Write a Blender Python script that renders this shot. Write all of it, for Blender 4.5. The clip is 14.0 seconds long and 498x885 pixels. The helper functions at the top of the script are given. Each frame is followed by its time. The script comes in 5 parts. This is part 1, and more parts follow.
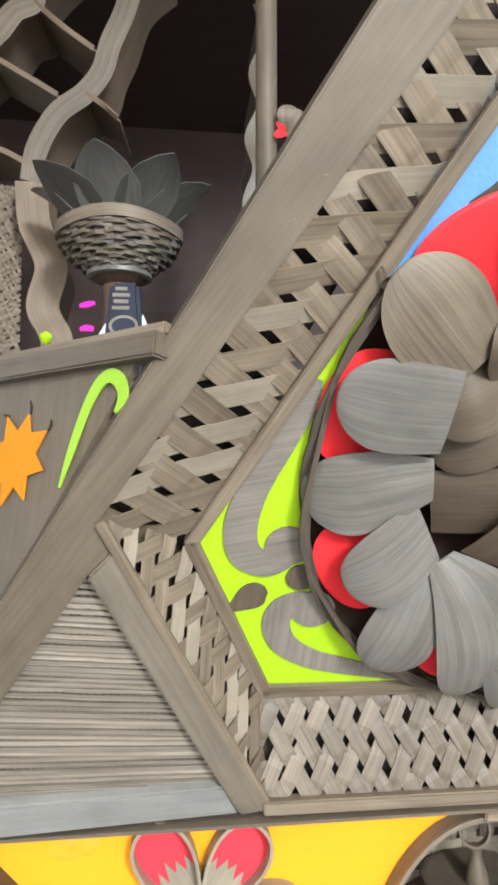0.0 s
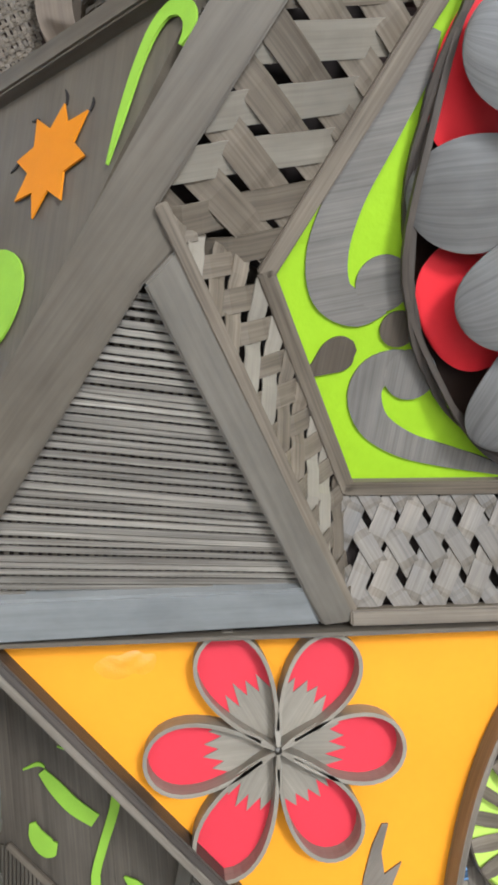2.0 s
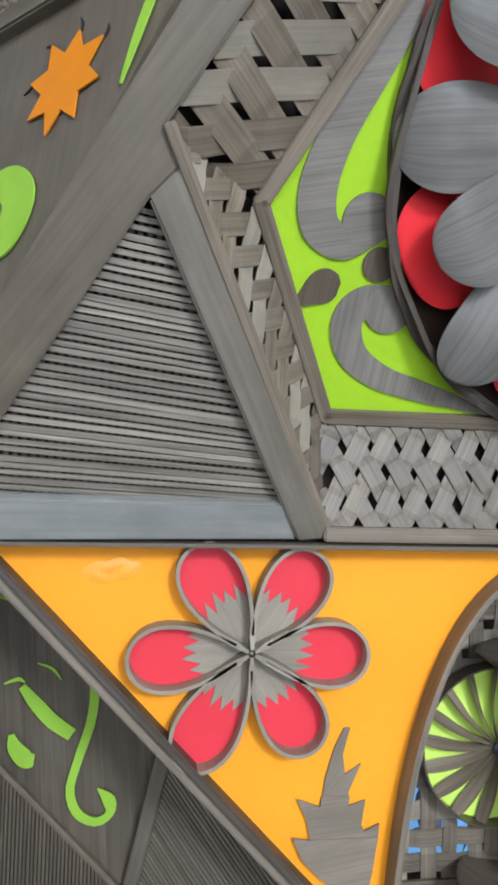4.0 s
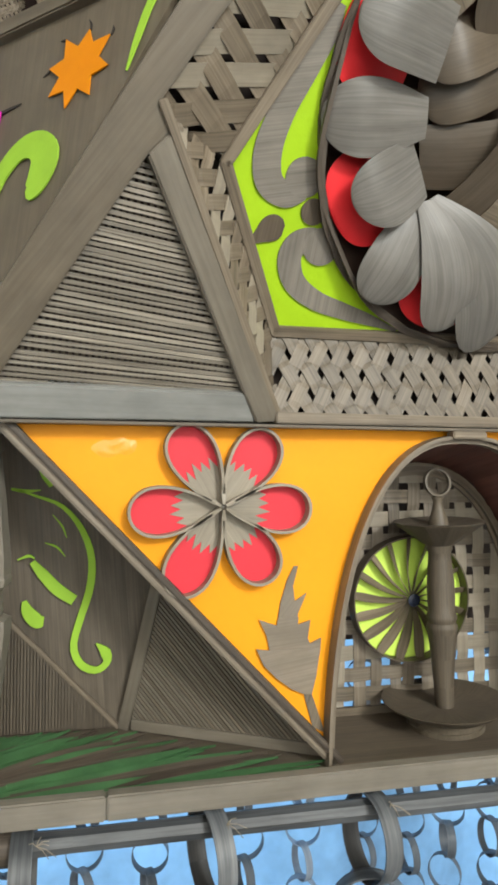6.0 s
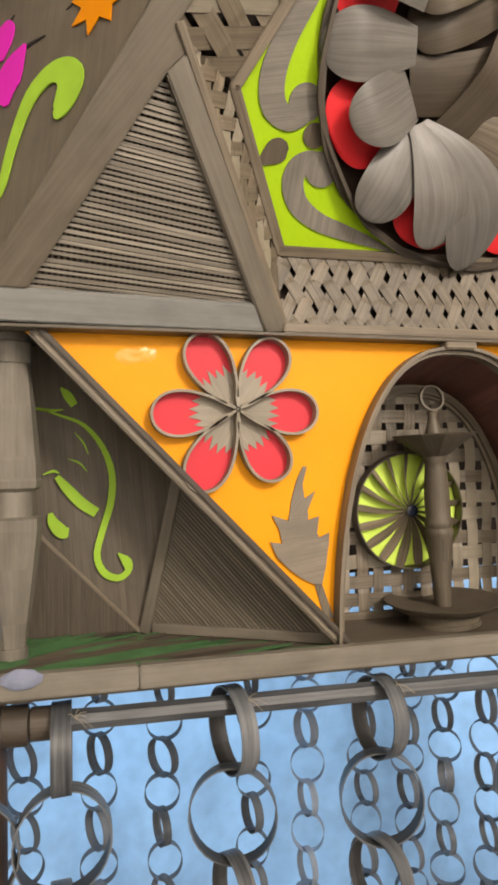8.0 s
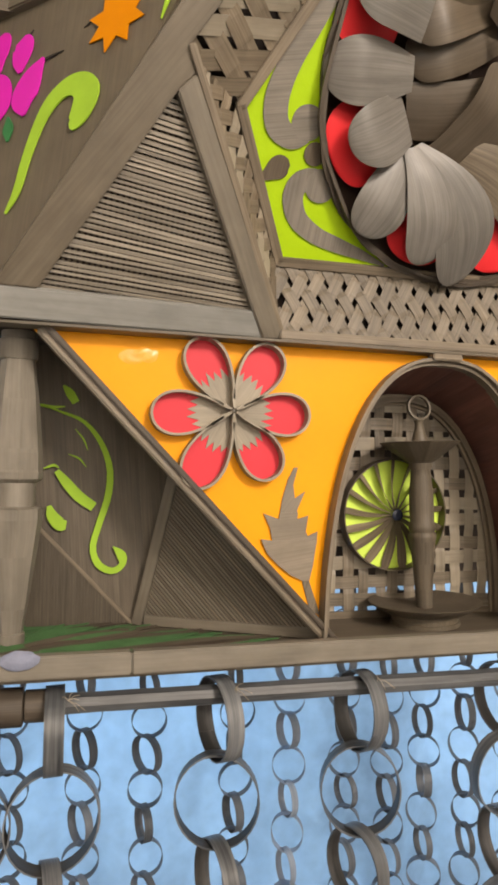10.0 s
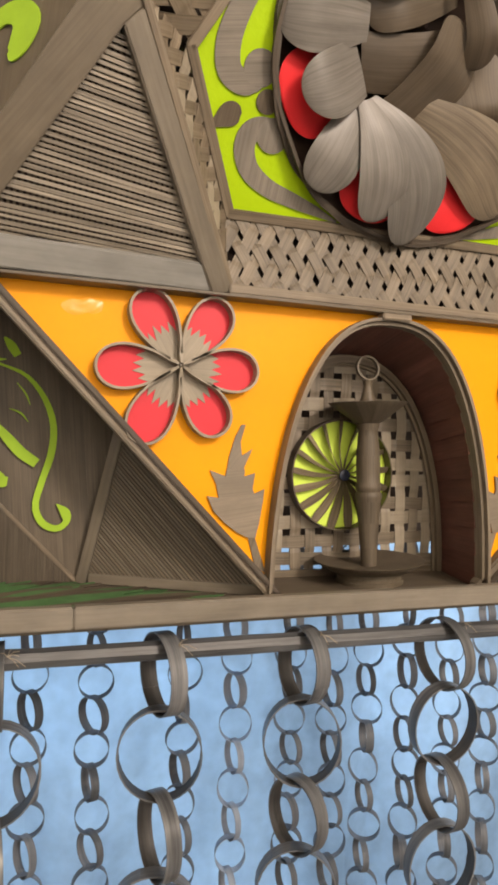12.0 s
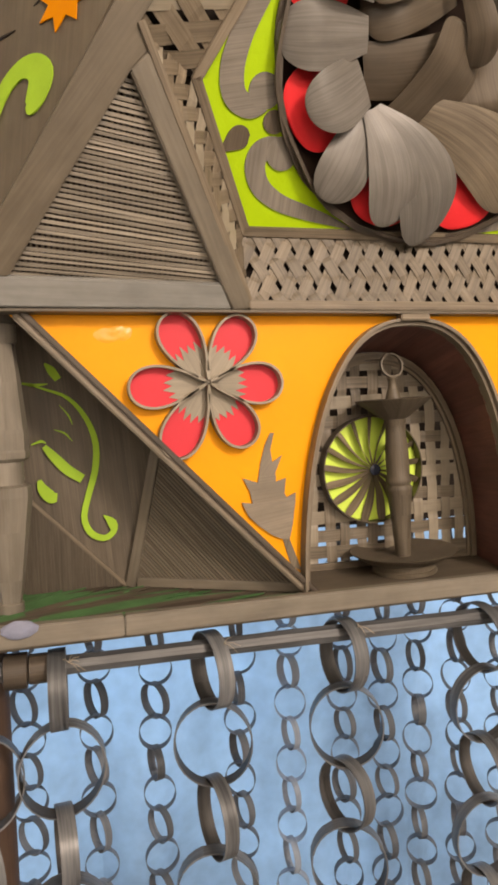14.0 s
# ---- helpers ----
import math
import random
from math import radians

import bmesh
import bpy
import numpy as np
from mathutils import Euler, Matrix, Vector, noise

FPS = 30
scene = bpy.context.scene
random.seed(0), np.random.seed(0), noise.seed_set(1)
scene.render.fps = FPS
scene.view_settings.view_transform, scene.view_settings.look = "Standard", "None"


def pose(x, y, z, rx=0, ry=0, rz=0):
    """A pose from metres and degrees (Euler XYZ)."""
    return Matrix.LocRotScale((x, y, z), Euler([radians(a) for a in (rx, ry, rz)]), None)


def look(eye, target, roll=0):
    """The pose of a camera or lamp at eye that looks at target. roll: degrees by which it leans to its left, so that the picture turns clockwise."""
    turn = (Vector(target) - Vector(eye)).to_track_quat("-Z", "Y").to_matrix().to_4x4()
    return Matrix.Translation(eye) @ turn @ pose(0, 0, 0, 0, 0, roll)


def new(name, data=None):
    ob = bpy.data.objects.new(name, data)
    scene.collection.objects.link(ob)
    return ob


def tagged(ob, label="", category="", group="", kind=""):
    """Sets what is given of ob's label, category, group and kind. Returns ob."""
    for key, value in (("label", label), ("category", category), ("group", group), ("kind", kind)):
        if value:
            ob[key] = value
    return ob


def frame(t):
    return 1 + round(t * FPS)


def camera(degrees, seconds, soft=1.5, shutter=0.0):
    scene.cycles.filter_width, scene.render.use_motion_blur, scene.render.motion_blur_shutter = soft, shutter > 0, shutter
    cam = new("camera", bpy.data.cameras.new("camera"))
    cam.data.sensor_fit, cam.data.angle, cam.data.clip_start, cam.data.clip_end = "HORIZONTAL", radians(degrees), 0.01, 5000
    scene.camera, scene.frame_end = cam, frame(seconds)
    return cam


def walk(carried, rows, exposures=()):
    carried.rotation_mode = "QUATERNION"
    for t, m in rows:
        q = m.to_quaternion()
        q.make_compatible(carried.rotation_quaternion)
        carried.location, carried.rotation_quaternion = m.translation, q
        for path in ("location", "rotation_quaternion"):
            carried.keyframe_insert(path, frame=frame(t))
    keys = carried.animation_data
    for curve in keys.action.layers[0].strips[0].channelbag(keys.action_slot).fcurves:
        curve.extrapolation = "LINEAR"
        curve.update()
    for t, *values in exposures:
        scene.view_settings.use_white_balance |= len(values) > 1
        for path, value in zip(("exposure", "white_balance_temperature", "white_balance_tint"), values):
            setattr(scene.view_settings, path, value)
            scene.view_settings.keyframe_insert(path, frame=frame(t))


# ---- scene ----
cam = camera(41.0, 14.0, soft=3.2)
PATH = [
    (0, (-0.0035, -0.4448, 1.5251), (0.2215, 1.5391, 1.6417), 0.05),
    (0.5, (-0.0001, -0.4493, 1.5245), (0.2017, 1.5371, 1.6415), -0.48),
    (1, (0.0122, -0.4146, 1.4833), (0.2037, 1.5751, 1.5478), -0.52),
    (1.5, (-0.0011, -0.3873, 1.4423), (0.2026, 1.6002, 1.5336), -0.98),
    (2, (-0.0310, -0.3611, 1.4000), (0.1563, 1.6292, 1.4597), -0.52),
    (2.5, (-0.0384, -0.3477, 1.3623), (0.1449, 1.6435, 1.3982), -0.06),
    (3, (-0.0611, -0.3473, 1.3471), (0.1252, 1.6436, 1.3915), 1.26),
    (3.5, (-0.0576, -0.3475, 1.3447), (0.1354, 1.6429, 1.3809), 1.41),
    (4, (-0.0408, -0.3835, 1.3592), (0.2308, 1.5974, 1.4060), 1.84),
    (4.2, (-0.0401, -0.3988, 1.3578), (0.2715, 1.5759, 1.4148), 1.78),
    (6.3, (-0.1021, -0.5070, 1.2746), (0.3643, 1.4375, 1.3099), 0.27),
    (6.5, (-0.1201, -0.5134, 1.2652), (0.3473, 1.4303, 1.3255), -0.20),
    (7, (-0.1085, -0.5286, 1.2357), (0.3770, 1.4102, 1.3102), -0.44),
    (7.5, (-0.1004, -0.5293, 1.2187), (0.3784, 1.4120, 1.2661), -1.51),
    (8, (-0.1084, -0.5317, 1.2122), (0.3868, 1.4056, 1.2535), -0.76),
    (8.2, (-0.1044, -0.5266, 1.2020), (0.3996, 1.4085, 1.2360), -0.42),
    (10.3, (-0.1191, -0.5567, 1.2029), (0.4230, 1.3667, 1.2840), 1.60),
    (10.5, (-0.0947, -0.5531, 1.1956), (0.5048, 1.3534, 1.2716), 1.44),
    (11, (-0.1039, -0.5378, 1.1799), (0.5155, 1.3624, 1.2535), 2.31),
    (11.5, (-0.1056, -0.5480, 1.1908), (0.5073, 1.3555, 1.2215), 1.43),
    (12, (-0.1100, -0.5507, 1.1914), (0.5458, 1.3387, 1.1787), 1.76),
    (12.5, (-0.1296, -0.5527, 1.1812), (0.5039, 1.3433, 1.1200), 2.13),
    (13, (-0.1164, -0.5607, 1.1955), (0.4761, 1.3480, 1.1204), 1.12),
    (13.5, (-0.1270, -0.5716, 1.2072), (0.4239, 1.3504, 1.1572), 0.38),
    (14, (-0.1040, -0.5837, 1.2233), (0.4164, 1.3451, 1.1300), -2.01),
]
EXPOSURE = [(0.0, 0.62, 5900, 9.5), (1.5, 0.28, 5650, 10), (2.5, 0.03, 5250, 10), (4.2, -0.02, 5300, 9), (6.3, 0.10, 6300, 6), (7.0, 0.12, 6500, 10), (7.5, -0.07, 7150, 15), (8.2, -0.07, 7200, 15.5), (10.3, -0.04, 7500, 17), (14.0, -0.12, 8000, 21)]
walk(cam, [(t, look(eye, target, roll)) for t, eye, target, roll in PATH], EXPOSURE)

# ---- world and light ----
world = bpy.data.worlds.new("world")
scene.world = world
world.use_nodes = True
world.node_tree.nodes["Background"].inputs[0].default_value = (1.0, 0.95, 0.86, 1)
world.node_tree.nodes["Background"].inputs[1].default_value = 4.0


def area_lamp(name, eye, target, size, power, colour):
    data = bpy.data.lights.new(name, "AREA")
    data.shape, data.size, data.energy, data.color = "DISK", size, power, colour
    ob = new(name, data)
    ob.matrix_world = look(eye, target)
    return ob


# daylight through the window behind the camera, and a lamp over the blue wall
area_lamp("window_light", (0.80, -2.50, 2.42), (0.1, 0.0, 1.25), 0.5, 58.0, (1.0, 0.955, 0.89))
area_lamp("tube_light", (0.40, 0.36, 2.55), (0.30, 0.85, 0.6), 0.9, 225.0, (1.0, 0.97, 0.93))


# ---- materials ----
def nodes_of(name):
    m = bpy.data.materials.new(name)
    m.use_nodes = True
    t = m.node_tree
    return m, t.nodes, t.links, t.nodes["Principled BSDF"]


def node(ns, kind, **inputs):
    n = ns.new(kind)
    for key, value in inputs.items():
        n.inputs[key.replace("_", " ")].default_value = value
    return n


def palm(name, dark, light, rough=0.5, vary=0.3, fibre=900.0, bump=0.25, spec=0.4):
    """Dried palm leaf or split cane: fibres run along u of the UV map (metres)."""
    m, ns, ln, bsdf = nodes_of(name)
    uv = ns.new("ShaderNodeUVMap")
    info = ns.new("ShaderNodeObjectInfo")
    geo = ns.new("ShaderNodeNewGeometry")
    seed = node(ns, "ShaderNodeMath", )
    seed.operation = "ADD"
    ln.new(info.outputs["Random"], seed.inputs[0])
    ln.new(geo.outputs["Random Per Island"], seed.inputs[1])
    shift = ns.new("ShaderNodeVectorMath")
    shift.operation = "ADD"
    big = node(ns, "ShaderNodeMath")
    big.operation = "MULTIPLY"
    big.inputs[1].default_value = 7.31
    ln.new(seed.outputs[0], big.inputs[0])
    comb = ns.new("ShaderNodeCombineXYZ")
    for k in range(3):
        ln.new(big.outputs[0], comb.inputs[k])
    ln.new(uv.outputs[0], shift.inputs[0])
    ln.new(comb.outputs[0], shift.inputs[1])

    def layer(su, sv, detail):
        mp = ns.new("ShaderNodeMapping")
        mp.inputs["Scale"].default_value = (su, sv, 1)
        ln.new(shift.outputs[0], mp.inputs[0])
        nz = node(ns, "ShaderNodeTexNoise", Scale=1.0, Detail=detail, Roughness=0.6)
        ln.new(mp.outputs[0], nz.inputs["Vector"])
        return nz.outputs[0]

    fine = layer(14, fibre, 3)
    coarse = layer(7, fibre * 0.22, 2)
    blotch = layer(22, 40, 4)
    mix = node(ns, "ShaderNodeMath")
    mix.operation = "MULTIPLY_ADD"
    mix.inputs[1].default_value = 0.55
    ln.new(fine, mix.inputs[0])
    half = node(ns, "ShaderNodeMath")
    half.operation = "MULTIPLY"
    half.inputs[1].default_value = 0.45
    ln.new(coarse, half.inputs[0])
    ln.new(half.outputs[0], mix.inputs[2])
    ramp = ns.new("ShaderNodeValToRGB")
    ramp.color_ramp.elements[0].position, ramp.color_ramp.elements[1].position = 0.33, 0.68
    ramp.color_ramp.elements[0].color, ramp.color_ramp.elements[1].color = (*dark, 1), (*light, 1)
    ln.new(mix.outputs[0], ramp.inputs[0])
    tint = ns.new("ShaderNodeHueSaturation")
    val = ns.new("ShaderNodeMapRange")
    val.inputs["To Min"].default_value, val.inputs["To Max"].default_value = 1 - vary, 1 + vary
    frac = node(ns, "ShaderNodeMath")
    frac.operation = "FRACT"
    ln.new(seed.outputs[0], frac.inputs[0])
    ln.new(frac.outputs[0], val.inputs[0])
    stain = ns.new("ShaderNodeMapRange")
    stain.inputs["From Min"].default_value, stain.inputs["From Max"].default_value = 0.3, 0.7
    stain.inputs["To Min"].default_value, stain.inputs["To Max"].default_value = 0.82, 1.12
    ln.new(blotch, stain.inputs[0])
    both = node(ns, "ShaderNodeMath")
    both.operation = "MULTIPLY"
    ln.new(val.outputs[0], both.inputs[0])
    ln.new(stain.outputs[0], both.inputs[1])
    ln.new(both.outputs[0], tint.inputs["Value"])
    ln.new(ramp.outputs[0], tint.inputs["Color"])
    ln.new(tint.outputs[0], bsdf.inputs["Base Color"])
    bp = node(ns, "ShaderNodeBump", Strength=bump, Distance=0.0006)
    ln.new(mix.outputs[0], bp.inputs["Height"])
    ln.new(bp.outputs[0], bsdf.inputs["Normal"])
    rr = ns.new("ShaderNodeMapRange")
    rr.inputs["To Min"].default_value, rr.inputs["To Max"].default_value = rough - 0.12, rough + 0.15
    ln.new(coarse, rr.inputs[0])
    ln.new(rr.outputs[0], bsdf.inputs["Roughness"])
    bsdf.inputs["Specular IOR Level"].default_value = spec
    return m


def paper(name, colour, rough=0.6, vary=0.06, scale=30.0, bump=0.15, spec=0.4, dist=0.002):
    """Card, paint or cloth with soft blotches, slight creases and grain."""
    m, ns, ln, bsdf = nodes_of(name)
    tc = ns.new("ShaderNodeTexCoord")
    a = node(ns, "ShaderNodeTexNoise", Scale=scale, Detail=4.0)
    b = node(ns, "ShaderNodeTexNoise", Scale=scale * 14, Detail=2.0)
    ln.new(tc.outputs["Object"], a.inputs["Vector"])
    ln.new(tc.outputs["Object"], b.inputs["Vector"])
    add = node(ns, "ShaderNodeMath")
    add.operation = "MULTIPLY_ADD"
    add.inputs[1].default_value = 0.25
    ln.new(b.outputs[0], add.inputs[0])
    ln.new(a.outputs[0], add.inputs[2])
    mr = ns.new("ShaderNodeMapRange")
    mr.inputs["From Min"].default_value, mr.inputs["From Max"].default_value = 0.35, 0.9
    mr.inputs["To Min"].default_value, mr.inputs["To Max"].default_value = 1 - vary, 1 + vary
    ln.new(add.outputs[0], mr.inputs[0])
    hs = ns.new("ShaderNodeHueSaturation")
    hs.inputs["Color"].default_value = (*colour, 1)
    ln.new(mr.outputs[0], hs.inputs["Value"])
    ln.new(hs.outputs[0], bsdf.inputs["Base Color"])
    bp = node(ns, "ShaderNodeBump", Strength=bump, Distance=dist)
    ln.new(add.outputs[0], bp.inputs["Height"])
    ln.new(bp.outputs[0], bsdf.inputs["Normal"])
    bsdf.inputs["Roughness"].default_value = rough
    bsdf.inputs["Specular IOR Level"].default_value = spec
    return m


M_BEAM = palm("split cane beam", (0.099, 0.080, 0.056), (0.140, 0.116, 0.083), 0.5, 0.05, 420, 0.25)
M_BASE = palm("smooth grey cane board", (0.208, 0.208, 0.194), (0.272, 0.273, 0.256), 0.38, 0.04, 300, 0.12)
M_LEDGE = palm("weathered ledge board", (0.155, 0.138, 0.110), (0.225, 0.203, 0.166), 0.48, 0.06, 300, 0.25)
M_PALM = palm("dried palm strip", (0.100, 0.077, 0.052), (0.232, 0.190, 0.136), 0.5, 0.18, 700, 0.3)
M_PALE = palm("pale palm strip", (0.221, 0.190, 0.142), (0.309, 0.270, 0.207), 0.45, 0.07, 700, 0.2)
M_STRIP = palm("greyed palm strip", (0.096, 0.078, 0.055), (0.215, 0.180, 0.135), 0.50, 0.20, 700, 0.25)
M_SIDE = palm("light cane board", (0.130, 0.113, 0.086), (0.182, 0.159, 0.124), 0.45, 0.05, 380, 0.2)
M_PETAL = palm("glossy palm petal", (0.096, 0.089, 0.077), (0.178, 0.167, 0.150), 0.37, 0.10, 620, 0.35, 0.5)
M_ROD = palm("grey cane rod", (0.040, 0.043, 0.047), (0.150, 0.156, 0.162), 0.45, 0.05, 300, 0.5)
# leaf brown, taken lower to hold the shade inside the great flower
M_BROWN = palm("brown palm petal", (0.068, 0.052, 0.035), (0.110, 0.087, 0.062), 0.42, 0.12, 800, 0.2)
M_DARK = palm("dark woven cane", (0.070, 0.056, 0.040), (0.136, 0.111, 0.080), 0.55, 0.12, 700, 0.3)
M_VEIN = palm("brown vine", (0.046, 0.036, 0.027), (0.105, 0.083, 0.062), 0.55, 0.1, 900, 0.5)
M_DARKLEAF = palm("dull grey leaf", (0.062, 0.060, 0.054), (0.128, 0.124, 0.113), 0.42, 0.15, 260, 0.12)
M_GREY = palm("greyed palm cut-out", (0.138, 0.124, 0.104), (0.246, 0.222, 0.186), 0.5, 0.02, 900, 0.15)
M_TAN = palm("tan palm cut-out", (0.172, 0.142, 0.106), (0.240, 0.202, 0.154), 0.5, 0.10, 900, 0.15)
M_SLAT = palm("thin cane stick", (0.13, 0.112, 0.088), (0.36, 0.322, 0.262), 0.34, 0.25, 2500, 0.25)
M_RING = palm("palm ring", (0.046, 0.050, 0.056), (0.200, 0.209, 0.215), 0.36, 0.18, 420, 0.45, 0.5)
M_INSIDE = palm("shaded inside of a palm ring", (0.030, 0.030, 0.031), (0.078, 0.077, 0.075), 0.5, 0.15, 420, 0.3)
# far rings: the bluish haze before the wall is mixed into their colour
M_FARRING = palm("hazy blue palm ring", (0.080, 0.094, 0.112), (0.160, 0.180, 0.205), 0.5, 0.3, 700, 0.3)
M_PALERING = palm("pale blue-grey palm ring", (0.22, 0.27, 0.34), (0.32, 0.38, 0.46), 0.6, 0.1, 700, 0.2)
M_REDWALL = palm("red-brown cane", (0.125, 0.050, 0.038), (0.200, 0.086, 0.066), 0.6, 0.15, 500, 0.35)
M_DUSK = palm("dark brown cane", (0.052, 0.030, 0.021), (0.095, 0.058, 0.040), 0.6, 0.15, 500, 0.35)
# near-black brown: the dimness of the upper storey is put into the colour
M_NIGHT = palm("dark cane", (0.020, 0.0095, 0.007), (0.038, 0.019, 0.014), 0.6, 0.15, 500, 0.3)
# brown palm with the inner doorway's light and shade put into its tone
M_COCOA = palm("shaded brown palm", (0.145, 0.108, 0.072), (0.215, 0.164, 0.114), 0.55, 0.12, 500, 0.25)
M_PAPER = paper("white paper", (0.66, 0.71, 0.80), 0.6, 0.05, 60, 0.1)
M_ORANGE = paper("orange glossy card", (0.87, 0.345, 0.016), 0.36, 0.05, 12, 0.05, 0.09)
M_GREEN = paper("neon green card", (0.375, 0.60, 0.010), 0.55, 0.08, 18, 0.35, 0.25, 0.004)
M_GREEN2 = paper("lime green felt", (0.29, 0.50, 0.035), 0.7, 0.09, 60, 0.2)
M_LIME = paper("pale lime paper", (0.60, 0.82, 0.12), 0.55, 0.08, 30, 0.2, 0.3)
M_RED = paper("red card", (0.76, 0.030, 0.036), 0.5, 0.06, 20, 0.1, 0.2)
M_PINK = paper("coral red card", (0.66, 0.046, 0.063), 0.40, 0.05, 20, 0.08, 0.15)
M_MAGENTA = paper("magenta paper", (0.66, 0.015, 0.40), 0.5, 0.06, 40, 0.1)
M_STAR = paper("orange paper", (0.68, 0.23, 0.005), 0.5, 0.05, 40, 0.1, 0.15)
M_LEAFGREEN = paper("deep green leaf paper", (0.025, 0.17, 0.055), 0.5, 0.2, 40, 0.2)
M_BLUE = paper("blue crumpled cloth", (0.13, 0.30, 0.62), 0.6, 0.12, 25, 0.5, 0.3, 0.004)
M_WALLBLUE = paper("blue painted wall", (0.285, 0.450, 0.635), 0.6, 0.36, 2.6, 0.05)
M_ROOM = paper("worn plaster", (0.72, 0.68, 0.62), 0.8, 0.06, 4, 0.1)
M_FLOOR = paper("grey cement", (0.155, 0.150, 0.145), 0.7, 0.12, 5, 0.1)
# black that stands in for shade behind gaps and inside the house
M_UNLIT = paper("black for unlit depth", (0.035, 0.025, 0.020), 0.8, 0.2, 30, 0.2)
M_INK = paper("dark blue dye", (0.010, 0.016, 0.036), 0.5, 0.2, 60, 0.1)
M_WHITE = paper("dull glue foam", (0.21, 0.23, 0.31), 0.8, 0.15, 120, 0.6)
M_BLADE = paper("green leaf blade", (0.050, 0.125, 0.048), 0.5, 0.3, 40, 0.2)
M_TAPE = paper("glossy orange blister", (0.87, 0.345, 0.016), 0.30, 0.05, 60, 0.2, 0.5)
M_SLIT = paper("black cut edge", (0.02, 0.016, 0.014), 0.8, 0.1, 60, 0.1)


# ---- builders ----
V = Vector


class Frame:
    """A flat face: origin, right, up and the way it faces."""

    def __init__(self, o, n):
        self.o, self.n = V(o), V(n).normalized()
        self.ex = V((-self.n.y, self.n.x, 0)).normalized()
        if self.n.y > 0:
            self.ex = -self.ex
        self.ey = self.n.cross(self.ex)
        if self.ey.z < 0:
            self.ey = -self.ey

    def p(self, u, v, h=0.0):
        return self.o + self.ex * u + self.ey * v + self.n * h

    def at(self, x, z, h=0.0):
        """The point of the face with this world x and z."""
        n, o = self.n, self.o
        return V((x, o.y - (n.x * (x - o.x) + n.z * (z - o.z)) / n.y, z)) + n * h

    def uv(self, q):
        d = q - self.o
        return d.dot(self.ex), d.dot(self.ey)


def thing(name, base, label, category, group="", kind=""):
    ob = new(name)
    ob.empty_display_size = 0.02
    ob.location = base
    return tagged(ob, label, category, group, kind)


def link_mesh(name, bm, material, smooth=False):
    bmesh.ops.recalc_face_normals(bm, faces=bm.faces)
    data = bpy.data.meshes.new(name)
    bm.to_mesh(data)
    bm.free()
    for m in material if isinstance(material, (list, tuple)) else [material]:
        data.materials.append(m)
    if smooth:
        for f in data.polygons:
            f.use_smooth = True
        data.set_sharp_from_angle(angle=radians(38))
    return new(name, data)


def part(name, bm, material, parent, label="", smooth=False):
    ob = link_mesh(name, bm, material, smooth)
    ob.parent = parent
    root = parent
    while root.parent:
        root = root.parent
    if parent is root:
        ob.matrix_parent_inverse = Matrix.Translation(root.location).inverted()
    return tagged(ob, label)


def solo(name, bm, material, label, category, group="", kind="", smooth=False):
    return tagged(link_mesh(name, bm, material, smooth), label, category, group, kind)


def uv_of(bm):
    return bm.loops.layers.uv.verify()


def ribbon(bm, pts, sides, width, thick, closed=False, index=0):
    """A flat strip swept along pts; sides: the way its width points. Fibres run along it."""
    lay = uv_of(bm)
    n = len(pts)
    rows, lengths, total = [], [], 0.0
    for i, p in enumerate(pts):
        a = pts[i - 1] if (closed or i) else p
        b = pts[(i + 1) % n] if (closed or i < n - 1) else p
        t = (b - a).normalized()
        s = (sides[i] if isinstance(sides, list) else sides)
        s = (s - t * s.dot(t)).normalized()
        up = t.cross(s)
        w = width[i] if isinstance(width, list) else width
        if i:
            total += (p - pts[i - 1]).length
        lengths.append(total)
        rows.append([bm.verts.new(p + s * (w / 2 * su) + up * (thick / 2 * sh)) for su, sh in ((-1, -1), (1, -1), (1, 1), (-1, 1))])
    if closed:
        lengths.append(total + (pts[0] - pts[-1]).length)
    across = width if not isinstance(width, list) else max(width)
    vs = (0.0, across, across + thick, 2 * across + thick, 2 * across + 2 * thick)
    for i in range(n if closed else n - 1):
        j = (i + 1) % n
        for k in range(4):
            f = bm.faces.new((rows[i][k], rows[i][(k + 1) % 4], rows[j][(k + 1) % 4], rows[j][k]))
            f.material_index = index
            for lo, (u, v) in zip(f.loops, ((lengths[i], vs[k]), (lengths[i], vs[k + 1]), (lengths[i + 1], vs[k + 1]), (lengths[i + 1], vs[k]))):
                lo[lay].uv = (u, v)
    if not closed:
        bm.faces.new(rows[0]), bm.faces.new(rows[-1][::-1])
    return bm


def lath(bm, a, b, side, width, thick, bevel=0.0):
    ribbon(bm, [V(a), V(b)], V(side), width, thick)
    if bevel:
        bmesh.ops.bevel(bm, geom=bm.edges[:], offset=bevel, segments=2, affect="EDGES")
    return bm


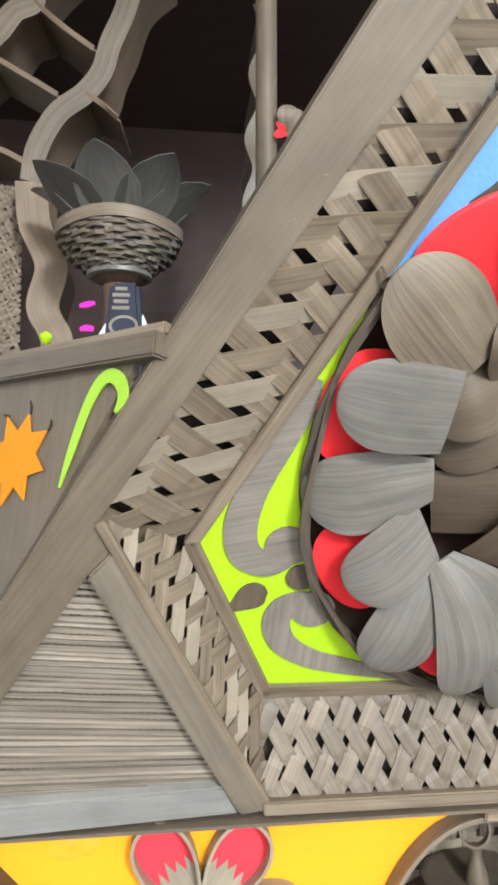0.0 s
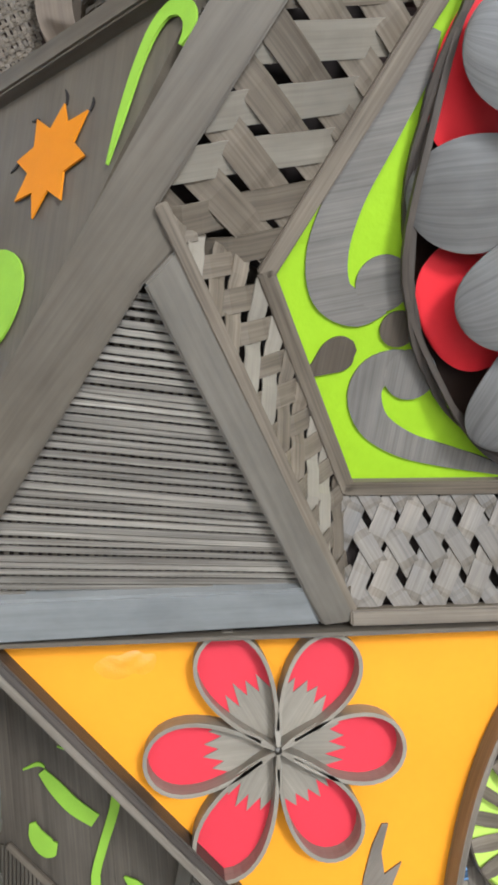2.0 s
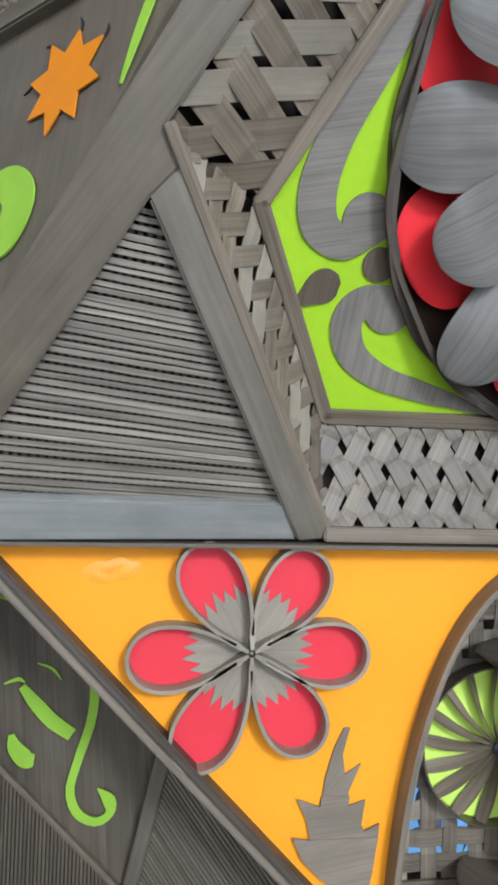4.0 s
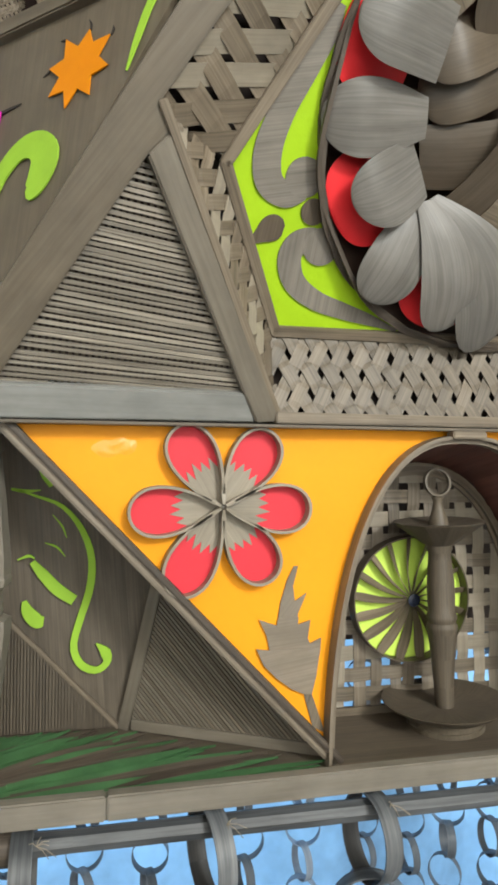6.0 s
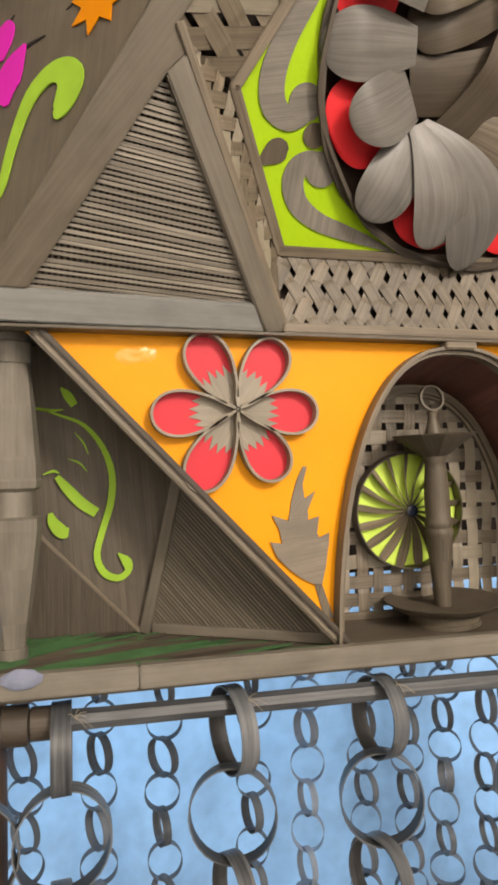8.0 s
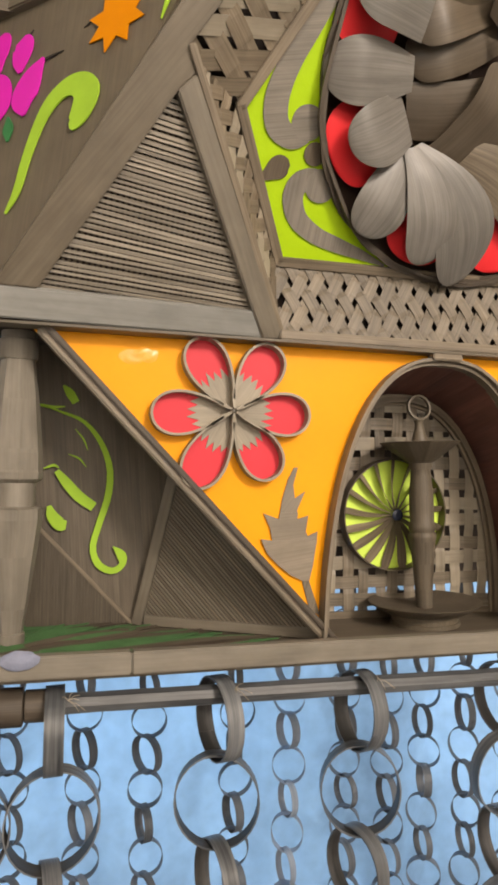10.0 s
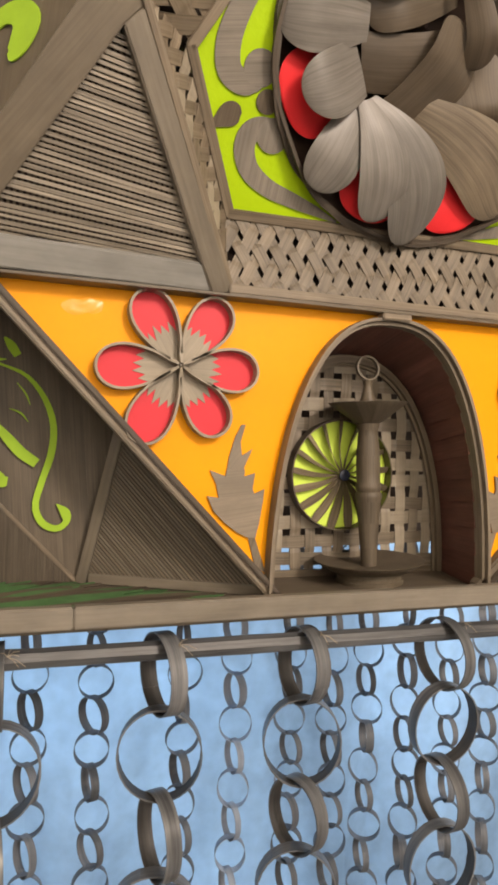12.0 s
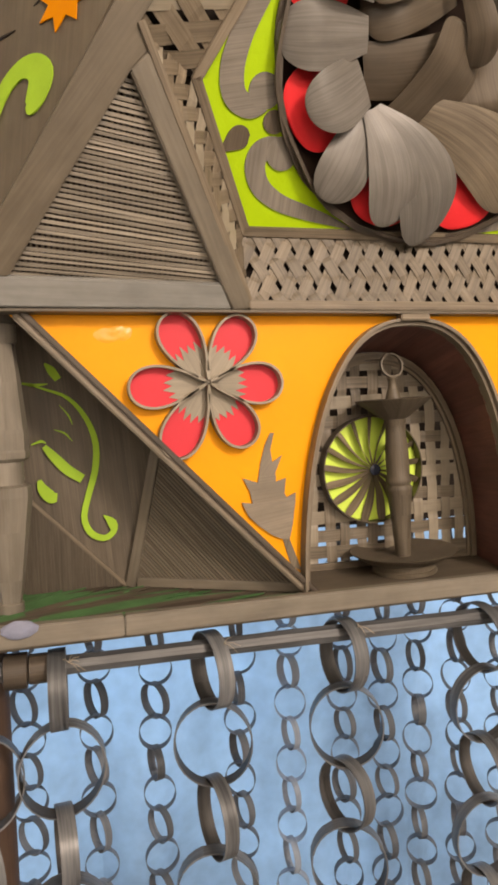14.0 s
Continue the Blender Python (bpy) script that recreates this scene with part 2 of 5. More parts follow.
def plate(bm, outline, fr, thick, h=0.0, grain=0.0, index=0):
    """A cut-out of that outline (u, v on the face), its front thick + h above the face."""
    lay = uv_of(bm)
    front = [bm.verts.new(fr.p(u, v, h + thick)) for u, v in outline]
    back = [bm.verts.new(fr.p(u, v, h)) for u, v in outline]
    faces = [bm.faces.new(front), bm.faces.new(back[::-1])]
    faces[0].normal_update(), faces[1].normal_update()
    n = len(outline)
    for i in range(n):
        faces.append(bm.faces.new((front[i], back[i], back[(i + 1) % n], front[(i + 1) % n])))
    c, s = math.cos(grain), math.sin(grain)
    for f in faces:
        f.material_index = index
        for lo in f.loops:
            u, v = fr.uv(lo.vert.co)
            lo[lay].uv = (u * c + v * s, v * c - u * s)
    bmesh.ops.triangulate(bm, faces=faces[:2])
    return bm


def lathe(bm, profile, centre, axis=(0, 0, 1), segs=24, phase=0.0):
    lay = uv_of(bm)
    ax = V(axis).normalized()
    e1 = ax.orthogonal().normalized()
    e2 = ax.cross(e1)
    rows = []
    for r, z in profile:
        rows.append([bm.verts.new(V(centre) + ax * z + (e1 * math.cos(a) + e2 * math.sin(a)) * max(r, 1e-4)) for a in (phase + math.tau * k / segs for k in range(segs))])
    run = 0.0
    for i in range(len(rows) - 1):
        step = math.hypot(profile[i + 1][0] - profile[i][0], profile[i + 1][1] - profile[i][1])
        for k in range(segs):
            f = bm.faces.new((rows[i][k], rows[i][(k + 1) % segs], rows[i + 1][(k + 1) % segs], rows[i + 1][k]))
            r = max(profile[i][0], profile[i + 1][0])
            for lo, (u, v) in zip(f.loops, ((run, k), (run, k + 1), (run + step, k + 1), (run + step, k))):
                lo[lay].uv = (u, v * math.tau * r / segs)
        run += step
    bm.faces.new(rows[0][::-1]), bm.faces.new(rows[-1])
    return bm


def smooth_line(pts, count):
    """Points along a Catmull-Rom curve through pts (tuples of any length)."""
    ext = [tuple(2 * a - b for a, b in zip(pts[0], pts[1]))] + [tuple(p) for p in pts] + [tuple(2 * a - b for a, b in zip(pts[-1], pts[-2]))]
    out = []
    for i in range(count):
        s = i / (count - 1) * (len(pts) - 1)
        k = min(int(s), len(pts) - 2)
        t = s - k
        p0, p1, p2, p3 = ext[k : k + 4]
        out.append(tuple(0.5 * (2 * b + (c - a) * t + (2 * a - 5 * b + 4 * c - d) * t * t + (3 * b - a - 3 * c + d) * t ** 3) for a, b, c, d in zip(p0, p1, p2, p3)))
    return out


def stroke(pts, count=26):
    """The outline of a brush stroke: pts are (u, v, width) along its middle."""
    line = smooth_line(pts, count)
    left, right = [], []
    for i, (u, v, w) in enumerate(line):
        a, b = line[max(i - 1, 0)], line[min(i + 1, count - 1)]
        du, dv = b[0] - a[0], b[1] - a[1]
        d = math.hypot(du, dv) or 1
        w = max(w, 0.0004)
        left.append((u - dv / d * w / 2, v + du / d * w / 2))
        right.append((u + dv / d * w / 2, v - du / d * w / 2))
    return left + right[::-1]


def disc(u, v, r, n=28, ru=1.0):
    return [(u + r * ru * math.cos(math.tau * k / n), v + r * math.sin(math.tau * k / n)) for k in range(n)]


def mm(pts):
    return [tuple(c / 1000 for c in p) for p in pts]


def inside(poly, u, v):
    hit = False
    for (a, b), (c, d) in zip(poly, poly[1:] + poly[:1]):
        if (b > v) != (d > v) and u < (c - a) * (v - b) / (d - b) + a:
            hit = not hit
    return hit


def chord(poly, ou, ov, du, dv):
    """The stretch of a straight line inside an outline."""
    cuts = []
    for (a, b), (c, d) in zip(poly, poly[1:] + poly[:1]):
        eu, ev = c - a, d - b
        det = du * ev - dv * eu
        if abs(det) < 1e-9:
            continue
        s = ((a - ou) * ev - (b - ov) * eu) / det
        t = ((a - ou) * dv - (b - ov) * du) / det
        if 0 <= t <= 1:
            cuts.append(s)
    cuts.sort()
    return (cuts[0], cuts[-1]) if len(cuts) > 1 and cuts[-1] - cuts[0] > 0.004 else None


def weave(parent, fr, poly, families, material, h=0.0, lift=0.0011, thick=0.0008, wild=0.0006, seed=3, label="", over=0.003, sink=0.0):
    """Two families of strips over and under one another inside poly. A family: angle, pitch, width, offset, material."""
    rng = random.Random(seed)
    us, vs = [p[0] for p in poly], [p[1] for p in poly]
    mid = ((min(us) + max(us)) / 2, (min(vs) + max(vs)) / 2)
    reach = math.hypot(max(us) - min(us), max(vs) - min(vs)) / 2
    fams = []
    for ang, pitch, width, off, mat in families:
        du, dv = math.cos(ang), math.sin(ang)
        n = int(reach / pitch) + 2
        fams.append([(k, mid[0] - dv * (k * pitch + off), mid[1] + du * (k * pitch + off), du, dv, width, mat) for k in range(-n, n + 1)])
    for which, fam in enumerate(fams):
        for k, ou, ov, du, dv, width, mat in fam:
            tilt = rng.uniform(-0.03, 0.03)
            cu, cv = du * math.cos(tilt) - dv * math.sin(tilt), dv * math.cos(tilt) + du * math.sin(tilt)
            shift = rng.uniform(-wild, wild)
            ou2, ov2 = ou - cv * shift, ov + cu * shift
            span = chord(poly, ou2, ov2, cu, cv)
            if not span:
                continue
            near, far = span
            span = (near - over, far + over)
            marks = []
            for k2, pu, pv, eu, ev, w2, _ in fams[1 - which]:
                det = cu * ev - cv * eu
                s = ((pu - ou2) * ev - (pv - ov2) * eu) / det
                if span[0] - 0.03 < s < span[1] + 0.03:
                    marks.append((s, lift if (k + k2 + which) % 2 else -lift))
            marks.sort()
            if len(marks) < 2:
                marks = [(span[0], 0), (span[1], 0)]
            count = max(4, int((span[1] - span[0]) / 0.0022))
            pts = []
            for i in range(count + 1):
                s = span[0] + (span[1] - span[0]) * i / count
                z = marks[0][1] if s <= marks[0][0] else marks[-1][1]
                for (a, za), (b, zb) in zip(marks, marks[1:]):
                    if a <= s <= b:
                        t = (s - a) / (b - a)
                        t = min(max((t - 0.34) / 0.32, 0), 1)
                        t = t * t * (3 - 2 * t)
                        z = za + (zb - za) * t
                z -= sink * max(0.0, near + 0.001 - s, s - far + 0.001)
                pts.append(fr.p(ou2 + cu * s, ov2 + cv * s, h + z))
            side = fr.ex * -cv + fr.ey * cu
            bm = ribbon(bmesh.new(), pts, side, width * rng.uniform(0.92, 1.05), thick)
            part("strip", bm, material if mat is M_PALE and rng.random() < 0.55 else mat, parent, label)


# ---- the room ----
def slab(name, lo, hi, material, label, category):
    bm = bmesh.new()
    bmesh.ops.create_cube(bm, size=1)
    for v in bm.verts:
        v.co = V([a + (b - a) * (c + 0.5) for a, b, c in zip(lo, hi, v.co)])
    return solo(name, bm, material, label, category, kind="structure")


slab("floor", (-2.2, -2.6, -0.1), (2.8, 1.3, 0.0), M_FLOOR, "grey cement floor of the room", "floor")
slab("ceiling", (-2.2, -2.6, 2.75), (2.8, 1.3, 2.85), M_ROOM, "plain worn plaster ceiling", "ceiling")
slab("wall_west", (-2.3, -2.6, 0.0), (-2.2, 1.3, 2.75), M_ROOM, "plain worn plaster wall", "wall")
slab("wall_east", (2.8, -2.6, 0.0), (2.9, 1.3, 2.75), M_ROOM, "plain worn plaster wall", "wall")
slab("wall_south", (-2.2, -2.7, 0.0), (-1.30, -2.6, 2.75), M_ROOM, "plain worn plaster wall beside the window", "wall")
slab("wall_south", (1.50, -2.7, 0.0), (2.8, -2.6, 2.75), M_ROOM, "plain worn plaster wall beside the window", "wall")
slab("wall_south", (-1.30, -2.7, 0.0), (1.50, -2.6, 1.20), M_ROOM, "plain worn plaster wall below the window", "wall")
slab("wall_south", (-1.30, -2.7, 2.60), (1.50, -2.6, 2.75), M_ROOM, "plain worn plaster wall above the window", "wall")


def blue_wall():
    """A painted wall with slight upright waves."""
    bm = bmesh.new()
    lay = uv_of(bm)
    nx, nz = 120, 12
    grid = [[bm.verts.new((-2.2 + 5.0 * i / nx, 0.85 + 0.022 * math.sin(i * 0.9 + math.sin(i * 0.37)) + 0.03 * noise.noise((i * 0.35, j * 0.3, 0)), 2.75 * j / nz)) for j in range(nz + 1)] for i in range(nx + 1)]
    for i in range(nx):
        for j in range(nz):
            bm.faces.new((grid[i][j], grid[i + 1][j], grid[i + 1][j + 1], grid[i][j + 1]))
    bmesh.ops.solidify(bm, geom=bm.faces[:], thickness=0.1)
    solo("wall_north", bm, M_WALLBLUE, "light blue wall with soft upright waves", "wall", kind="structure", smooth=True)


blue_wall()

# ---- the faces of the palm house ----
T = Frame((-0.0485, -0.0822, 1.4745), (0.0799, -0.9234, -0.3753))
G = Frame((0.2214, -0.0814, 1.5392), (-0.0236, -0.8828, -0.4691))
U = Frame((-0.1784, -0.0134, 1.3457), (-0.6908, -0.7065, 0.1538))
O = Frame((0.0, 0.0, 1.2), (0, -1, 0))


def face_plate(bm, fr, xz, thick, h=0.0, grain=0.0):
    return plate(bm, [fr.uv(fr.at(x, z)) for x, z in xz], fr, thick, h, grain)


def soften(bm, size):
    bmesh.ops.bevel(bm, geom=[e for e in bm.edges if len(e.link_faces) == 2 and e.calc_face_angle(0) > 0.6], offset=size, segments=2, affect="EDGES")
    return bm


# the slatted gable
gable = thing("gable_panel", (-0.05, -0.03, 1.313), "triangular gable of thin grey cane sticks in a flat palm frame", "panel")
ridge = [(-0.1755, 1.334), (-0.1434, 1.334), (-0.0485, 1.4745), (-0.0345, 1.4885), (-0.0415, 1.504), (0.169, 1.80), (0.1265, 1.80)]
part("ridge_board", soften(face_plate(bmesh.new(), T, ridge, 0.014, -0.014, math.atan2(0.185, 0.13)), 0.0012), M_BEAM, gable)
right = [(-0.0485, 1.4745), (0.0290, 1.3333), (0.0405, 1.3130), (0.0600, 1.3150), (-0.0345, 1.4885)]
part("side_board", soften(face_plate(bmesh.new(), T, right, 0.013, -0.0115, math.atan2(-0.155, 0.08)), 0.0012), M_SIDE, gable)
base = [(-0.188, 1.3115), (0.0405, 1.3130), (0.0300, 1.3340), (-0.188, 1.3345)]
part("base_board", soften(face_plate(bmesh.new(), T, base, 0.02, -0.02), 0.0015), M_BASE, gable)
tri_uv = [T.uv(T.at(x, z)) for x, z in ((-0.1434, 1.334), (0.0290, 1.3335), (-0.0485, 1.4735))]


def gable_sticks():
    rng = random.Random(5)
    lo, hi = tri_uv[0][1] - 0.001, tri_uv[2][1]
    v = lo
    v -= 0.005
    while v < hi - 0.002:
        thick = rng.choice((0.0020, 0.0023, 0.0026, 0.0029))
        slope = -0.045 - 0.065 * min(max((v - lo) / (hi - lo) / 0.35, 0), 1) + rng.uniform(-0.006, 0.006)
        span = chord(tri_uv, 0, v, 1, slope)
        if span:
            a, b = span[0] - 0.004, span[1] + 0.004
            pts = [T.p(u, v + slope * u + rng.uniform(-0.0001, 0.0001), -0.0075 + rng.uniform(-0.0003, 0.0003)) for u in (a + (b - a) * k / 6 for k in range(7))]
            part("stick", ribbon(bmesh.new(), pts, T.ey, thick, 0.0016), M_SLAT, gable)
        v += thick + rng.choice((0.0008, 0.0012, 0.0015, 0.0019))
    u = tri_uv[0][0]
    while u < tri_uv[1][0]:
        span = chord(tri_uv, u, 0, 0, 1)
        if span:
            part("rib", ribbon(bmesh.new(), [T.p(u, span[0], -0.0096), T.p(u, span[1], -0.0096)], T.ex, 0.0022, 0.0012), M_DARK, gable)
        u += 0.0044


gable_sticks()
# black sheet in place of the shade behind the gable sticks
part("shade_backing", plate(bmesh.new(), tri_uv, T, 0.002, -0.0145), M_UNLIT, gable)

# the green pentagon with scrolls
pent = mm([(-219, -55.5), (-168, -177), (168, -177), (219, -55.5), (0, 313)])
flower_panel = thing("scroll_panel", G.p(0, -0.17), "neon green pentagon panel with grey palm scrolls in a thin frame", "panel")


def holed(bm, sign, v0, v1, h):
    """Half of the pentagon's card between two heights, with the round opening left out."""
    def edge(v):
        return -0.219 + (-0.0555 - v) * (0.051 / 0.1215) if v < -0.0555 else -0.219 + (v + 0.0555) * 0.219 / 0.3685

    def hole(v):
        f = 0.96 if v > 0.0965 else 1.0
        q = 1 - (v / (0.177 * f)) ** 2
        return -0.1495 * f * (1 - 0.13 * v / 0.177) * math.sqrt(q) if q > 0 else 0.0

    n = 40
    vs = [v0 + (v1 - v0) * k / n for k in range(n + 1)]
    outer = [(sign * edge(v) * 0.982, v) for v in vs]
    inner = [(sign * min(max(hole(v), edge(v)), 0.0), v) for v in vs]
    cols = []
    for (a, v), (b, _) in zip(outer, inner):
        cols.append([bm.verts.new(G.p(a + (b - a) * t / 8, v, h + 0.0007 * noise.noise((a * 60 + t, v * 60, 0)) + (0.0016 * noise.noise((v * 90, 3, 0)) if t == 8 else 0))) for t in range(9)])
    for p, q in zip(cols, cols[1:]):
        for t in range(8):
            if (p[t].co - p[t + 1].co).length + (q[t].co - q[t + 1].co).length > 1e-5:
                bm.faces.new((p[t], p[t + 1], q[t + 1], q[t]))
    return bm


for sign in (1, -1):
    part("green_card", holed(bmesh.new(), sign, -0.1765, 0.096, -0.002), M_GREEN, flower_panel, smooth=True)
    part("blue_cloth", holed(bmesh.new(), sign, 0.097, 0.313, -0.0015), M_BLUE, flower_panel, smooth=True)
for a, b in zip(pent, pent[1:] + pent[:1]):
    d = V((b[0] - a[0], b[1] - a[1], 0)).normalized()
    side = G.ex * -d.y + G.ey * d.x
    ins = -0.0035
    pa, pb = G.p(a[0] + d.y * ins, a[1] - d.x * ins, 0.0005), G.p(b[0] + d.y * ins, b[1] - d.x * ins, 0.0005)
    part("frame_lath", lath(bmesh.new(), pa, pb, side, 0.0085, 0.006, 0.0008), M_PALM, flower_panel)


def scrolls(sign):
    def m(pts):
        return [(sign * p[0], *p[1:]) for p in mm(pts)]

    big = stroke(m([(-147, 45, 4), (-153, 30, 12), (-166, 8, 18), (-179, -20, 18), (-186, -45, 20), (-183, -65, 20), (-170, -73, 18), (-158, -68, 16)]), 40)
    part("scroll", plate(bmesh.new(), big, G, 0.0012, -0.0016, 0.2), M_GREY, flower_panel)
    part("scroll", plate(bmesh.new(), disc(sign * -0.1575, -0.0605, 0.0138), G, 0.00125, -0.0016, 0.2), M_GREY, flower_panel)
    part("scroll", plate(bmesh.new(), stroke(m([(-194, -109, 1), (-187, -104, 9), (-179, -98, 18), (-173, -94, 16), (-168.5, -92, 5)]), 24), G, 0.0012, -0.0016, 1.45), M_BROWN, flower_panel)
    part("scroll", plate(bmesh.new(), disc(sign * -0.1475, -0.0832, 0.0094), G, 0.0012, -0.0016, 1.5), M_BROWN, flower_panel)
    low_scroll = stroke(m([(-137, -108, 24), (-148, -104, 20), (-158, -108, 18), (-161, -120, 18), (-154, -136, 17), (-136, -148, 15), (-113, -155, 13), (-90, -161, 9), (-65, -168.5, 2)]), 40)
    part("scroll", plate(bmesh.new(), low_scroll, G, 0.0012, -0.0016, 1.5), M_GREY, flower_panel)
    part("scroll", plate(bmesh.new(), disc(sign * -0.1380, -0.1075, 0.0138), G, 0.00125, -0.0016, 1.5), M_GREY, flower_panel)


scrolls(1)
scrolls(-1)

# woven bands round the pentagon
p_l, p_bl, p_t = G.p(*pent[0]), G.p(*pent[1]), G.p(0, 0.314)
kn = T.at(-0.046, 1.5045, -0.003)
lo_c = T.at(0.058, 1.3170, -0.003)


class Twisted(Frame):
    """A face that winds a little from its first edge to its last, to end at a fourth corner."""

    def wind(self, across, along, depth):
        self.a, self.b, self.depth = V(across), V(along), depth

    def p(self, u, v, h=0.0):
        det = self.a.x * self.b.y - self.a.y * self.b.x
        a = (u * self.b.y - v * self.b.x) / det
        b = (self.a.x * v - self.a.y * u) / det
        return Frame.p(self, u, v, h + self.depth * b * (1 - a))


def band(name, corners, families, seed, label, grow=0.0, over=0.003, sink=0.0):
    a, b, c = (V(corners[k]) for k in (0, 1, 2))
    n = (b - a).cross(c - a)
    n = n if n.y < 0 else -n
    fr = Twisted(a, n)
    poly = [fr.uv(V(q)) for q in corners]
    fr.wind((*poly[1], 0), (*poly[3], 0), (V(corners[3]) - a).dot(fr.n))
    mu, mv = sum(p[0] for p in poly) / 4, sum(p[1] for p in poly) / 4
    poly = [(u + (u - mu) / math.hypot(u - mu, v - mv) * grow, v + (v - mv) / math.hypot(u - mu, v - mv) * grow) for u, v in poly]
    ob = thing(name, corners[0], label, "lattice", group="woven bands round the pentagon")
    weave(ob, fr, poly, families, M_PALM, seed=seed, lift=0.0006, thick=0.0006, over=over, sink=sink)
    # black sheet that gives the gaps between strips their shade
    back = bmesh.new()
    plate(back, poly, fr, 0.001, -0.012)
    part("shade_backing", back, M_UNLIT, ob)
    return ob, fr


k_top = T.at(0.163, 1.80, -0.003)
band("side_lattice", [kn, p_l, p_bl, lo_c], [(radians(79), 0.0140, 0.0098, 0.002, M_PALE), (radians(18), 0.0165, 0.0108, 0.0, M_PALM)], 4, "narrow woven palm lattice of pale and brown strips", 0.003, 0.0)
reach = (p_l - kn).normalized() * 0.007
band("upper_lattice", [kn, p_l + reach, p_t + reach, k_top], [(radians(22), 0.0194, 0.0142, 0.0044, M_PALE), (radians(-28), 0.0196, 0.0146, 0.01446, M_PALM)], 9, "wide woven palm lattice of brown strips with dark gaps", 0.0, 0.012, 0.45)
rail_y = -0.006
r_a, r_b = V((0.0610, rail_y, 1.3205)), V((0.3815, rail_y, 1.3205))
band("lower_lattice", [r_a, p_bl, G.p(*pent[2]), r_b], [(radians(64), 0.0154, 0.0106, 0.0, M_STRIP), (radians(-60), 0.0154, 0.0108, 0.003, M_STRIP)], 12, "woven palm lattice of slanting pale strips", 0.005)
edge = thing("lattice_edging", kn, "thin grey palm laths edging the lattice bands", "trim")
part("lath", lath(bmesh.new(), T.at(-0.041, 1.5045, 0.001), lo_c + T.n * 0.002, T.ex, 0.006, 0.004, 0.0006), M_PALM, edge)
part("lower_rail", lath(bmesh.new(), (0.055, -0.008, 1.3172), (0.62, -0.008, 1.3172), (0, 0, 1), 0.0085, 0.012, 0.001), M_PALM, edge)
part("under_rail", lath(bmesh.new(), (-0.19, -0.012, 1.3104), (0.62, -0.004, 1.3108), (0, 0, 1), 0.0022, 0.02, 0.0005), M_BEAM, edge)

# ---- the great palm flower in its hoop ----
RX, RY = 0.1495, 0.177
bloom = thing("palm_flower", G.p(0, 0), "large flower of glossy palm petals and red card in a hoop", "flower")


def hoop_scale(a):
    """Scales across and along, and depth: the hoop is egg-shaped, and flattens above its ties, where the blue cloth lies over it."""
    q = min(max((math.sin(a) - 0.50) / 0.16, 0), 1)
    f = 1 - 0.04 * q * q * (3 - 2 * q)
    return f * (1 - 0.13 * math.sin(a)), f, -0.008 * q


def hoop():
    for k, (r, h, ph) in enumerate(((0.0019, 0.004, 0.0), (0.0018, 0.007, 1.0), (0.0017, 0.002, 2.2))):
        pts = []
        for i in range(96):
            a = math.tau * i / 96
            w = 0.0022 * math.sin(9 * a + ph * 2)
            fx, fy, low = hoop_scale(a)
            pts.append(G.p((RX * fx + w) * math.cos(a), (RY * fy + w) * math.sin(a), h + low + 0.0018 * math.cos(9 * a + ph * 2)))
        part("vine", ribbon(bmesh.new(), pts, [G.n] * 96, r * 2, r * 1.7, True), M_VEIN, bloom, smooth=True)


hoop()


def hoop_tie(a, turns, stub):
    """A twist of dark vine that binds the hoop to its frame."""
    u, v = RX * hoop_scale(a)[0] * math.cos(a), RY * hoop_scale(a)[1] * math.sin(a)
    c = G.p(u, v, 0.005)
    out = (G.ex * math.cos(a) + G.ey * math.sin(a)).normalized()
    along = out.cross(G.n)
    n = 14 * turns
    pts = [c + along * (0.0045 * (i / n - 0.5)) + out * (0.0052 * math.cos(math.tau * i / 14)) + G.n * (0.0062 * math.sin(math.tau * i / 14)) for i in range(n + 1)]
    pts += [c + out * (0.006 + stub * q) + along * (0.002 + 0.003 * q) + G.n * (0.004 - 0.003 * q) for q in (0.2, 0.6, 1.0)]
    part("tie", ribbon(bmesh.new(), pts, along, 0.0016, 0.0013), M_VEIN, bloom)


hoop_tie(radians(268), 3, 0.014)
hoop_tie(radians(147), 3, 0.006)
hoop_tie(radians(33), 3, 0.006)


